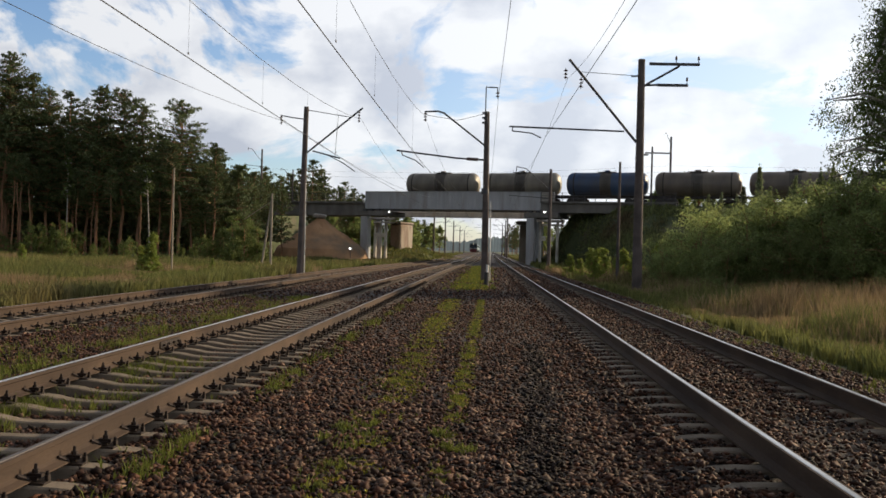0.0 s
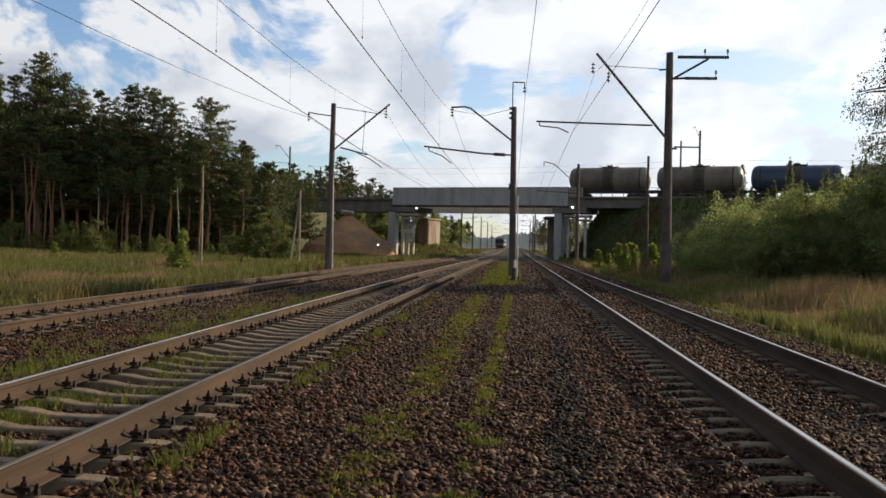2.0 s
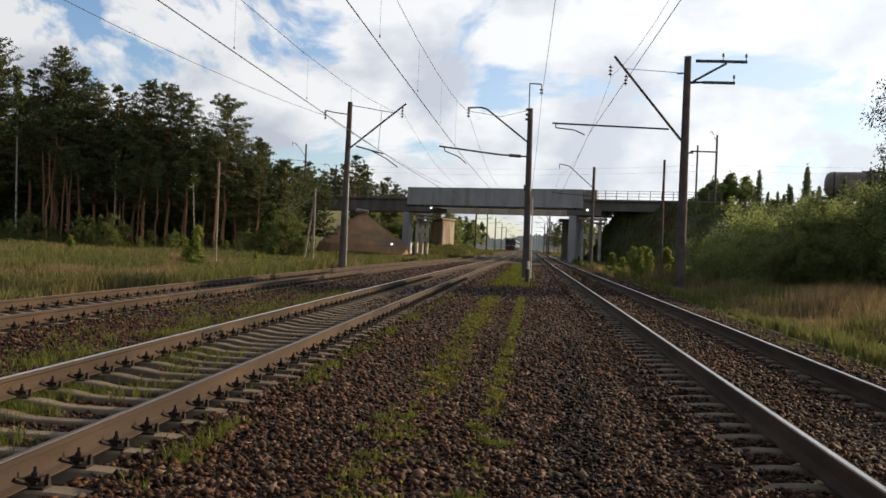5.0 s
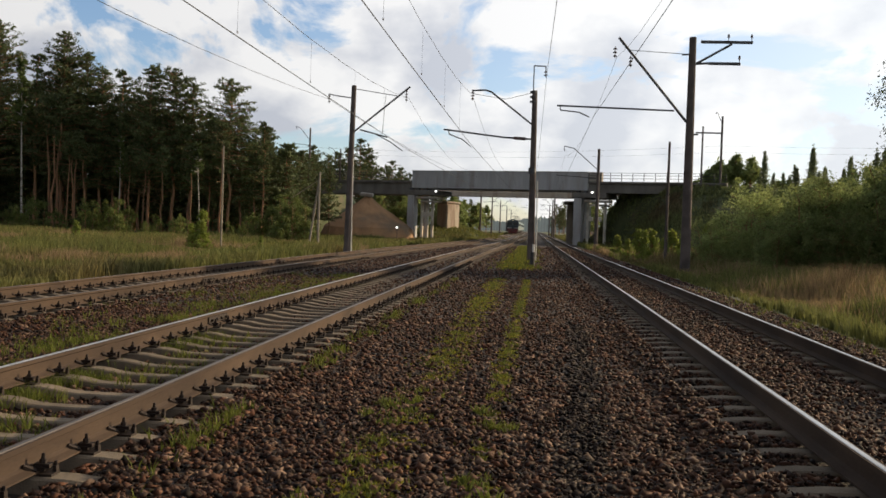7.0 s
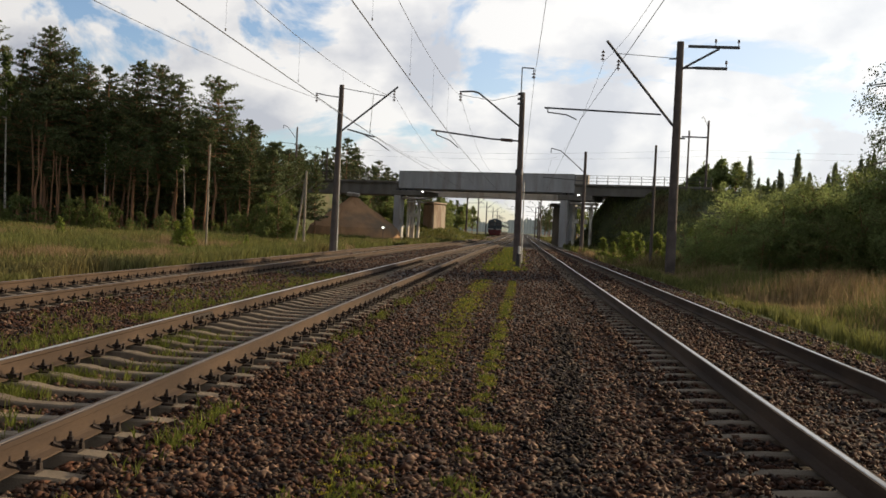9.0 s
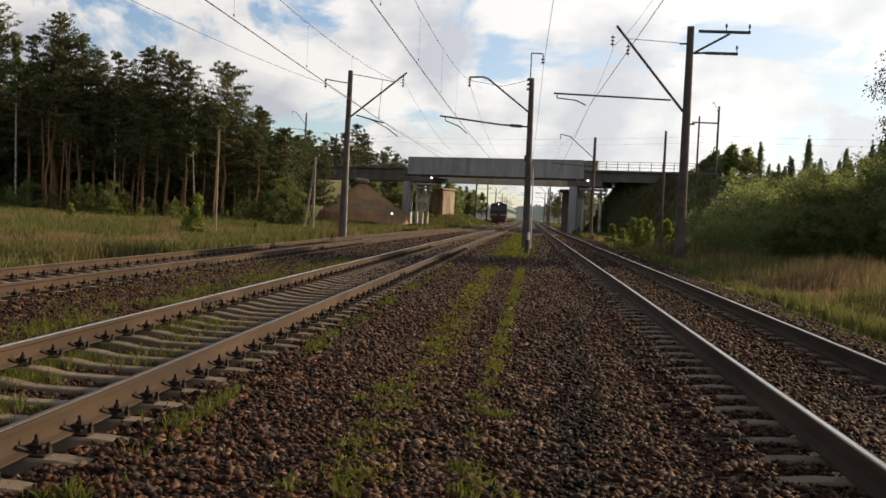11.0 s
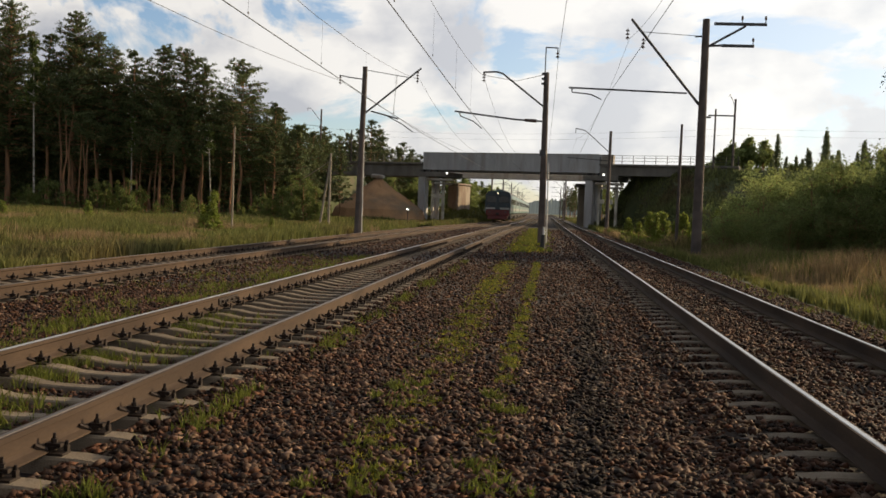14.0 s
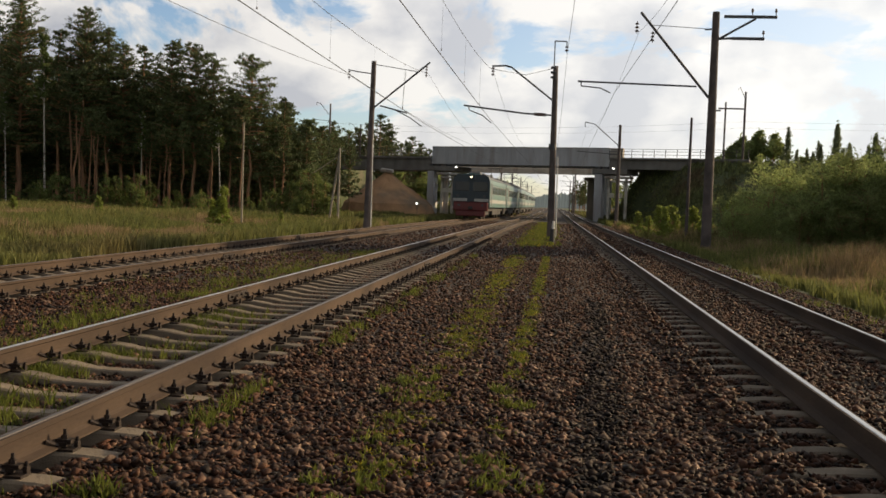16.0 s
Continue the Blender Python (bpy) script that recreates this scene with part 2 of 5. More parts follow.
_b = HAZED_WOODS.node_tree.nodes["Principled BSDF"]
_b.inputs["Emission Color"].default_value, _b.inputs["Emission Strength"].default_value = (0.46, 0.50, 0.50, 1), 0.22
GLASS = mat("dark_glass", (0.02, 0.024, 0.028), (0.016, 0.02, 0.022), 2, 0.08, bump=0)
LAMP = glow_mat("headlight_lens", (1.0, 0.8, 0.5), 3.5)
PALE = mat("pale_concrete", (0.60, 0.56, 0.48), (0.48, 0.44, 0.37), 1.2, 0.9, bump=0.3, fine=12, c=(0.36, 0.31, 0.25), big=0.6)
LED = glow_mat("floodlight_lens", (1.0, 0.98, 0.92), 5.0)


# ---- building helpers ----
def mesh_of(name, bm, material, smooth=False):
    me = bpy.data.meshes.new(name)
    bm.normal_update()
    bm.to_mesh(me)
    bm.free()
    me.materials.append(material)
    if smooth:
        me.shade_smooth()
    return me


def part(name, bm, material, parent=None, label="", smooth=False):
    ob = new(name, mesh_of(name, bm, material, smooth))
    if parent:
        ob.parent = parent
    if label:
        ob["label"] = label
    return ob


def raw(name, verts, faces, material, parent=None):
    me = bpy.data.meshes.new(name)
    if isinstance(faces, np.ndarray):
        k = faces.shape[1]
        me.vertices.add(len(verts))
        me.vertices.foreach_set("co", np.ascontiguousarray(verts, dtype=np.float32).ravel())
        me.loops.add(faces.size)
        me.loops.foreach_set("vertex_index", np.ascontiguousarray(faces, dtype=np.int32).ravel())
        me.polygons.add(len(faces))
        me.polygons.foreach_set("loop_start", np.arange(0, faces.size, k, dtype=np.int32))
        me.update(calc_edges=True)
    else:
        me.from_pydata(verts, [], faces)
    me.materials.append(material)
    ob = new(name, me)
    if parent:
        ob.parent = parent
    return ob


def thing(name, m, label, category, group="", kind=""):
    ob = new(name)
    ob.empty_display_size = 0.3
    ob.matrix_basis = m
    return tagged(ob, label, category, group, kind)


def box(bm, x0, x1, y0, y1, z0, z1, bevel=0.0):
    r = bmesh.ops.create_cube(bm, size=1, matrix=Matrix.Translation(((x0 + x1) / 2, (y0 + y1) / 2, (z0 + z1) / 2)) @ Matrix.Diagonal((x1 - x0, y1 - y0, z1 - z0, 1)))
    if bevel:
        es = list({e for v in r["verts"] for e in v.link_edges})
        bmesh.ops.bevel(bm, geom=es, offset=bevel, segments=1, affect="EDGES")
    return bm


def boxed(*a, **k):
    return box(bmesh.new(), *a, **k)


def rod(bm, a, b, r0, r1=None, n=8):
    a, b = Vector(a), Vector(b)
    r1 = r0 if r1 is None else r1
    d = b - a
    m = Matrix.Translation((a + b) / 2) @ d.to_track_quat("Z", "Y").to_matrix().to_4x4()
    bmesh.ops.create_cone(bm, cap_ends=True, segments=n, radius1=r0, radius2=r1, depth=d.length, matrix=m)
    return bm


def tube(bm, pts, r, n=6):
    for a, b in zip(pts, pts[1:]):
        rod(bm, a, b, r, r, n)
    return bm


def prism(bm, outline, y0, y1):
    """Extrudes an (x, z) outline from y0 to y1."""
    a = [bm.verts.new((x, y0, z)) for x, z in outline]
    b = [bm.verts.new((x, y1, z)) for x, z in outline]
    n = len(outline)
    bm.faces.new(a)
    bm.faces.new(b[::-1])
    for i in range(n):
        bm.faces.new((a[i], b[i], b[(i + 1) % n], a[(i + 1) % n]))
    bmesh.ops.recalc_face_normals(bm, faces=bm.faces)
    return bm


# ---- lie of the land ----
def step(a, b, v):
    v = np.clip((np.asarray(v, dtype=float) - a) / (b - a), 0, 1)
    return v * v * (3 - 2 * v)


def rise(y):
    y = np.asarray(y, dtype=float)
    return -0.0016 * np.clip(y - 20, 0, 80) + 0.0012 * np.clip(y - 110, 0, 400)


def track_x(which, y):
    if which == 0:
        return -8.35 + 2.0 * step(50, 150, y)
    if which == 1:
        return -3.65 + 1.15 * step(55, 160, y)
    return 2.86 + 0.0 * np.asarray(y, dtype=float)


def land(x, y):
    """Height of the soil, the trackbed raised above the field."""
    x, y = np.asarray(x, dtype=float), np.asarray(y, dtype=float)
    bed = step(-13.2, -11.2, x) * (1 - step(5.3, 7.5, x))
    und = 0.07 * np.sin(x * 0.31 + 1.3) * np.cos(y * 0.17) * (1 - bed)
    right = 0.25 * step(8, 16, x)
    return rise(y) - 0.50 + 0.18 * bed + und + right


def bed_top(x, y):
    """Top of the ballast: sunk between the rails, banked up round the sleeper ends."""
    x, y = np.asarray(x, dtype=float), np.asarray(y, dtype=float)
    z = -0.255 + 0 * x
    for w in (0, 1):
        d = np.abs(x - track_x(w, y))
        z = z - 0.032 * (1 - step(0.85, 1.05, d)) * (1 - step(13, 24, y)) + 0.026 * (1 - step(0.6, 0.75, d)) * step(20, 34, y) + 0.036 * step(0.85, 1.1, d) * (1 - step(1.4, 2.1, d))
    z = z + 0.008 * (1 - step(1.3, 1.9, np.abs(x - track_x(2, y))))
    edge = step(-11.6, -10.6, x) * (1 - step(4.9, 5.7, x))
    return rise(y) + z * edge + (-0.40) * (1 - edge)


# ---- ground and trackbed ----
def make_ground():
    xs = np.concatenate([-np.geomspace(900, 60, 12), np.arange(-50, 50.1, 2.5), np.geomspace(60, 900, 12)])
    ys = np.concatenate([-np.geomspace(400, 12, 8), np.arange(-8, 160.1, 2.5), np.geomspace(175, 1800, 14)])
    X, Y = np.meshgrid(xs, ys)
    Z = land(X, Y)
    V = np.stack([X, Y, Z], -1).reshape(-1, 3)
    n, k = len(xs), len(ys)
    i = (np.arange(k - 1)[:, None] * n + np.arange(n - 1)).ravel()
    F = np.stack([i, i + 1, i + n + 1, i + n], -1)
    tagged(raw("ground", V, F, SOIL), "grassy soil of the railway field", "ground", kind="structure")


def make_ballast():
    xs = np.concatenate([[-12.2, -11.7, -11.2], np.arange(-10.6, 5.01, 0.2), [5.3, 5.7, 6.2]])
    ys = np.concatenate([np.arange(-10, 40, 0.25), np.arange(40, 160, 2.5), np.arange(160, 660.1, 10)])
    X, Y = np.meshgrid(xs, ys)
    Z = bed_top(X, Y) + 0.012 * np.sin(X * 9 + Y * 5) * np.sin(Y * 7.3 - X * 4)
    V = np.stack([X, Y, Z], -1).reshape(-1, 3)
    n, k = len(xs), len(ys)
    i = (np.arange(k - 1)[:, None] * n + np.arange(n - 1)).ravel()
    F = np.stack([i, i + 1, i + n + 1, i + n], -1)
    tagged(raw("trackbed", V, F, BALLAST), "brown crushed-stone ballast bed under the tracks", "trackbed", kind="structure")


def scatter_stones(name, rng, x, y, z, size, label, coarse=False, m=STONE):
    """Many small angular stones as one mesh."""
    t = (1 + 5 ** 0.5) / 2
    if coarse:
        base = np.array([(1.05, 0, 0), (-1.05, 0, 0), (0, 1.05, 0), (0, -1.05, 0), (0, 0, 1.05), (0, 0, -1.05)])
        faces = np.array([(0, 2, 4), (2, 1, 4), (1, 3, 4), (3, 0, 4), (2, 0, 5), (1, 2, 5), (3, 1, 5), (0, 3, 5)])
    else:
        base = np.array([(-1, t, 0), (1, t, 0), (-1, -t, 0), (1, -t, 0), (0, -1, t), (0, 1, t), (0, -1, -t), (0, 1, -t),
                     (t, 0, -1), (t, 0, 1), (-t, 0, -1), (-t, 0, 1)]) / 1.9
        faces = np.array([(0, 11, 5), (0, 5, 1), (0, 1, 7), (0, 7, 10), (0, 10, 11), (1, 5, 9), (5, 11, 4), (11, 10, 2),
                      (10, 7, 6), (7, 1, 8), (3, 9, 4), (3, 4, 2), (3, 2, 6), (3, 6, 8), (3, 8, 9), (4, 9, 5),
                      (2, 4, 11), (6, 2, 10), (8, 6, 7), (9, 8, 1)])
    n = len(x)
    P = base[None] * rng.uniform(0.45, 1.4, (n, len(base), 1)) * rng.uniform((0.75, 0.6, 0.35), (1.5, 1.1, 0.85), (n, 1, 3)) * (size / 2)[:, None, None]
    a, b = rng.uniform(0, 6.28, n), rng.uniform(-0.9, 0.9, n)
    ca, sa, cb, sb = np.cos(a)[:, None], np.sin(a)[:, None], np.cos(b)[:, None], np.sin(b)[:, None]
    X, Y, Z = P[..., 0], P[..., 1], P[..., 2]
    Y, Z = Y * cb - Z * sb, Y * sb + Z * cb
    X, Y = X * ca - Y * sa, X * sa + Y * ca
    V = np.stack([X + x[:, None], Y + y[:, None], Z + z[:, None]], -1).reshape(-1, 3)
    F = (faces[None] + len(base) * np.arange(n)[:, None, None]).reshape(-1, 3)
    return tagged(raw(name, V, F, m), label, "ballast", kind="stuff")


def make_stones():
    rng = np.random.default_rng(4)

    def field(x0, x1, y0, y1, gap, s0, s1):
        nx, ny = int((x1 - x0) / gap), int((y1 - y0) / gap)
        X, Y = np.meshgrid(np.linspace(x0, x1, nx), np.linspace(y0, y1, ny))
        x, y = (X + rng.uniform(-gap, gap, X.shape) * 0.6).ravel(), (Y + rng.uniform(-gap, gap, X.shape) * 0.6).ravel()
        # keep sleepers, rails and rail feet clear
        keep = np.ones(len(x), bool)
        for w in (0, 1, 2):
            d = np.abs(x - track_x(w, y))
            near = np.abs(((y - SLEEPER_START[w]) / PITCH + 0.5) % 1 - 0.5) * PITCH < 0.10
            keep &= ~((d < (1.2 + 0.06 * np.sin(y * 7.7) if w < 2 else 1.3)) & near & (d > (0.0 if w < 2 else 0.55))) & ~(np.abs(d - 0.795) < 0.10)
        x, y = x[keep], y[keep]
        up = np.zeros(len(x))
        for w in (0, 1, 2):
            d = np.abs(x - track_x(w, y))
            near = np.abs(((y - SLEEPER_START[w]) / PITCH + 0.5) % 1 - 0.5) * PITCH < 0.2
            up += (0.045 if w == 2 else 0.02) * (near & (d > (1.2 if w < 2 else 1.28)) & (d < 1.5)) + (0.022 * (d < 1.6) if w == 2 else -0.004 * (d < 0.9)) + (0.035 if w == 2 else 0) * (d < 0.5)
        s = s0 + (s1 - s0) * rng.uniform(0, 1, len(x)) ** 1.4
        return x, y, bed_top(x, y) + up + rng.uniform(-0.004, 0.024, len(x)), s
    parts = [field(-5.8, 2.6, 4.0, 9.5, 0.036, 0.022, 0.088), field(-8.0, 5.2, 9.5, 16, 0.058, 0.035, 0.09),
             field(-11.2, 5.4, 16, 27, 0.085, 0.045, 0.085), field(-11.2, -5.0, 9, 16, 0.075, 0.04, 0.08),
             field(-11.2, 5.4, 27, 46, 0.15, 0.06, 0.11), field(2.6, 5.4, 4.8, 9.5, 0.06, 0.035, 0.07),
             field(-11.2, 5.4, 46, 95, 0.26, 0.09, 0.17), field(-11.2, 5.4, -6, 4, 0.13, 0.06, 0.11)]
    near = [np.concatenate([p[i] for p in parts[:2]]) for i in range(4)]
    # an oily dark run of stones between the tracks
    x, y = near[0], near[1]
    oily = np.abs(x - 0.34 - 0.05 * np.clip(y - 5.8, -2, 7)) + rng.normal(0, 0.06, len(x)) < 0.17 + 0.04 * np.sin(y * 1.9)
    scatter_stones("ballast_stones", rng, *[v[~oily] for v in near], "loose angular brown and grey ballast stones", True)
    scatter_stones("dark_ballast_stones", rng, *[v[oily] for v in near], "run of oil-darkened ballast stones between the tracks", True, OILSTONE)
    cat = [np.concatenate([p[i] for p in parts[2:]]) for i in range(4)]
    scatter_stones("ballast_stones", rng, *cat, "angular brown ballast stones along the tracks", True)


# ---- tracks ----
PITCH = 0.543
SLEEPER_START = (3.0 - 24 * PITCH, 3.02 - 24 * PITCH, 3.2 - 24 * PITCH)
RAIL_OUTLINE = ((-0.075, -0.18), (0.075, -0.18), (0.075, -0.168), (0.03, -0.152), (0.010, -0.135), (0.010, -0.05), (0.037, -0.036),
                (0.037, -0.005), (-0.037, -0.005), (-0.037, -0.036), (-0.010, -0.05), (-0.010, -0.135), (-0.03, -0.152), (-0.075, -0.168))
HEAD_OUTLINE = ((-0.020, -0.0045), (0.020, -0.0045), (0.016, 0.0), (-0.016, 0.0))


def sweep(outline, which, off, ys):
    n = len(outline)
    V = [(float(track_x(which, y)) + off + x, float(y), float(rise(y)) + z) for y in ys for x, z in outline]
    F = [(i * n + j, i * n + (j + 1) % n, (i + 1) * n + (j + 1) % n, (i + 1) * n + j) for i in range(len(ys) - 1) for j in range(n)]
    return V, F


def sleeper_mesh():
    bm = bmesh.new()
    rows_ = []
    half_ = ((0.0, -0.238, 0.078), (0.22, -0.236, 0.078), (0.34, -0.228, 0.080), (0.50, -0.200, 0.088), (0.60, -0.192, 0.090), (1.05, -0.196, 0.090), (1.28, -0.218, 0.088), (1.35, -0.236, 0.078))
    for x, zt, w in [(-a, b, c) for a, b, c in half_[:0:-1]] + list(half_):
        rows_.append([bm.verts.new(c) for c in ((x, -w - 0.055, -0.40), (x, -w, zt - 0.012), (x, -w + 0.018, zt), (x, w - 0.018, zt), (x, w, zt - 0.012), (x, w + 0.055, -0.40))])
    for a, b in zip(rows_, rows_[1:]):
        for i in range(5):
            bm.faces.new((a[i], b[i], b[i + 1], a[i + 1]))
    bm.faces.new(rows_[0])
    bm.faces.new(rows_[-1][::-1])
    bmesh.ops.recalc_face_normals(bm, faces=bm.faces)
    return mesh_of("sleeper", bm, SLEEPER)


def clip_mesh():
    """Bolted clamp on one side of the rail foot; the rail lies towards -x."""
    bm = bmesh.new()
    box(bm, 0.0, 0.10, -0.05, 0.05, -0.198, -0.180)
    box(bm, -0.045, 0.05, -0.035, 0.035, -0.168, -0.145)
    box(bm, -0.02, 0.075, -0.028, 0.028, -0.15, -0.128)
    rod(bm, (0.025, 0, -0.13), (0.025, 0, -0.104), 0.022, 0.020, n=6)
    rod(bm, (0.025, 0, -0.105), (0.025, 0, -0.072), 0.012, 0.010, n=6)
    box(bm, 0.075, 0.098, 0.012, 0.045, -0.185, -0.145)
    rod(bm, (0.086, 0.03, -0.15), (0.086, 0.03, -0.118), 0.011, 0.010, n=6)
    rod(bm, (0.0, -0.045, -0.168), (-0.045, -0.10, -0.13), 0.02, 0.016, n=5)
    return mesh_of("rail_clip", bm, CLIP)


def make_tracks():
    ys = np.concatenate([np.arange(-10, 140, 2.0), np.arange(140, 661, 10)])
    sm, cm = sleeper_mesh(), clip_mesh()
    labels = ("rusty rails on concrete sleepers beside the meadow", "rusty rails on weedy concrete sleepers",
              "bright-topped rails on concrete sleepers beside the tall grass")
    rng = random.Random(7)
    for w in (0, 1, 2):
        tr = thing("railway_track", Matrix(), labels[w], "railway track", "railway tracks", "structure")
        for side in (-1, 1):
            ob = raw("rail", *sweep(RAIL_OUTLINE, w, side * 0.795, ys), RAIL, tr)
            hd = raw("rail_head", *sweep(HEAD_OUTLINE, w, side * 0.795, ys), HEAD if w == 2 or (w == 1 and side < 0) else DULL, ob)
            hd["label"] = "polished running surface"
        for i in range(136):
            y = SLEEPER_START[w] + i * PITCH + rng.uniform(-0.012, 0.012)
            x, z = float(track_x(w, y)), float(rise(y))
            s = new("sleeper", sm)
            s.parent = tr
            s.matrix_basis = pose(x, y, z + rng.uniform(-0.008, 0.004), 0, 0, rng.uniform(-0.8, 0.8))
            if 22 < i < 98 and w < 2:
                for side in (-1, 1):
                    for flip in (-1, 1):
                        c = new("rail_clip", cm)
                        c.parent = s
                        c.matrix_basis = pose(side * 0.795 + flip * 0.062, 0, 0, 0, 0, 0 if flip > 0 else 180)
        far_v, far_f = [], []
        for i in range(136, 440):
            y = SLEEPER_START[w] + i * PITCH
            x, z, k = float(track_x(w, y)), float(rise(y)), len(far_v)
            far_v += [(x + a, y + b, z + c) for a in (-1.33, 1.33) for b in (-0.13, 0.13) for c in (-0.3, -0.2)]
            far_f += [tuple(k + j for j in f) for f in ((0, 1, 3, 2), (4, 6, 7, 5), (0, 4, 5, 1), (2, 3, 7, 6), (1, 5, 7, 3))]
        raw("far_sleepers", far_v, far_f, SLEEPER, tr)["kind"] = "stuff"
        # fish-plated joints on the two left-hand tracks
        if w < 2:
            for side, y in ((-1, 13.1), (1, 21.6), (-1, 34.0), (1, 34.2)):
                bm = boxed(-0.03, 0.03, -0.4, 0.4, -0.14, -0.05, bevel=0.008)
                for k in (-0.3, -0.1, 0.1, 0.3):
                    rod(bm, (-0.06, k, -0.095), (0.06, k, -0.095), 0.017, n=6)
                j = part("fishplate", bm, CLIP, tr)
                j.matrix_basis = pose(float(track_x(w, y)) + side * 0.795, y, float(rise(y)))


# ---- overhead line ----
def insulator(bm, top, n=3, r=0.10):
    x, y, z = top
    rod(bm, (x, y, z), (x, y, z - 0.16 * n - 0.06), 0.015)
    for i in range(n):
        rod(bm, (x, y, z - 0.06 - 0.16 * i), (x, y, z - 0.13 - 0.16 * i), 0.04, r, 10)
    return bm


def mast_shaft(parent, h, r0, r1, lean=0.0):
    bm = rod(bmesh.new(), (0, 0, -1.2), (lean, 0, h), r0, r1, 16)
    return part("shaft", bm, MAST, parent, smooth=False)


def central_mast(x, y, g):
    m = thing("catenary_mast", pose(x, y, g), "dark concrete catenary mast with a pale pipe between the tracks", "catenary mast", "catenary masts")
    mast_shaft(m, 8.82, 0.20, 0.13, -0.10)
    part("collar", rod(bmesh.new(), (-0.09, 0, 4.55), (-0.095, 0, 4.85), 0.20, 0.20, 16), STEEL, m)
    for z in (8.2, 8.45, 8.7):
        part("clamp", rod(bmesh.new(), (-0.17, 0, z), (-0.17, 0, z + 0.09), 0.175, 0.175, 12), STEEL, m)
    part("console", tube(bmesh.new(), ((-0.15, 0, 7.05), (-2.35, 0, 8.72), (-2.65, 0, 8.8), (-3.35, 0, 8.76)), 0.045), STEEL, m)
    part("cantilever_tube", tube(bmesh.new(), ((-0.15, 0, 6.32), (-1.6, 0, 6.38), (-4.75, 0, 6.72)), 0.045), STEEL, m)
    part("tube_insulator", tube(bmesh.new(), ((-0.5, 0, 6.335), (-1.1, 0, 6.36)), 0.085, 10), GLAZE, m)
    part("steady_arm", tube(bmesh.new(), ((-4.5, 0, 6.7), (-4.45, 0, 6.48), (-3.75, 0, 6.22), (-3.3, -0.1, 5.85)), 0.028), STEEL, m)
    part("messenger_insulator", insulator(bmesh.new(), (-3.3, 0, 8.76)), GLAZE, m)
    part("stay_wire", tube(bmesh.new(), ((-0.17, 0, 8.72), (-1.6, 0, 8.35), (-3.3, 0, 8.6)), 0.012), WIRE, m)
    part("top_bracket", tube(bmesh.new(), ((-0.18, 0, 8.8), (-0.18, 0, 10.1), (0.42, 0, 10.08), (0.42, 0, 9.85)), 0.032), STEEL, m)
    part("feeder_insulator", insulator(bmesh.new(), (0.42, 0, 9.9), 2, 0.11), GLAZE, m)
    part("pipe", rod(bmesh.new(), (0.26, -0.05, 0), (0.2, -0.05, 4.2), 0.03), WHITE, m, "pale cable pipe")
    return m


def meadow_mast(x, y, g):
    m = thing("catenary_mast", pose(x, y, g), "grey concrete catenary mast standing in the meadow grass", "catenary mast", "catenary masts")
    mast_shaft(m, 9.55, 0.205, 0.135, 0.14)
    part("console", tube(bmesh.new(), ((0.12, 0, 6.9), (3.3, 0, 9.55)), 0.05), STEEL, m)
    part("tie_rod", tube(bmesh.new(), ((0.14, 0, 9.38), (2.6, 0, 9.02)), 0.02), STEEL, m)
    part("cantilever_tube", tube(bmesh.new(), ((0.55, 0, 7.1), (2.1, 0, 6.72)), 0.04), STEEL, m)
    part("steady_arm", tube(bmesh.new(), ((1.45, 0, 6.86), (2.3, 0, 6.45), (2.95, -0.1, 6.0)), 0.028), STEEL, m)
    part("hanger_wire", tube(bmesh.new(), ((1.95, 0, 9.1), (1.8, 0, 6.8)), 0.012), WIRE, m)
    part("messenger_insulator", insulator(bmesh.new(), (3.1, 0, 9.4), 4, 0.085), GLAZE, m)
    part("side_arm", tube(bmesh.new(), ((0.1, 0, 8.85), (-0.75, 0, 8.95), (-1.3, 0, 9.05)), 0.03), STEEL, m)
    part("side_insulator", insulator(bmesh.new(), (-1.25, 0, 9.05), 3, 0.09), GLAZE, m)
    # added white rod stands in for the sunlit right edge of the shaft
    part("lit_edge_rod", rod(bmesh.new(), (0.27, -0.03, 0), (0.22, -0.03, 5.5), 0.03), WHITE, m, "pale rod for the sunlit shaft edge")
    return m


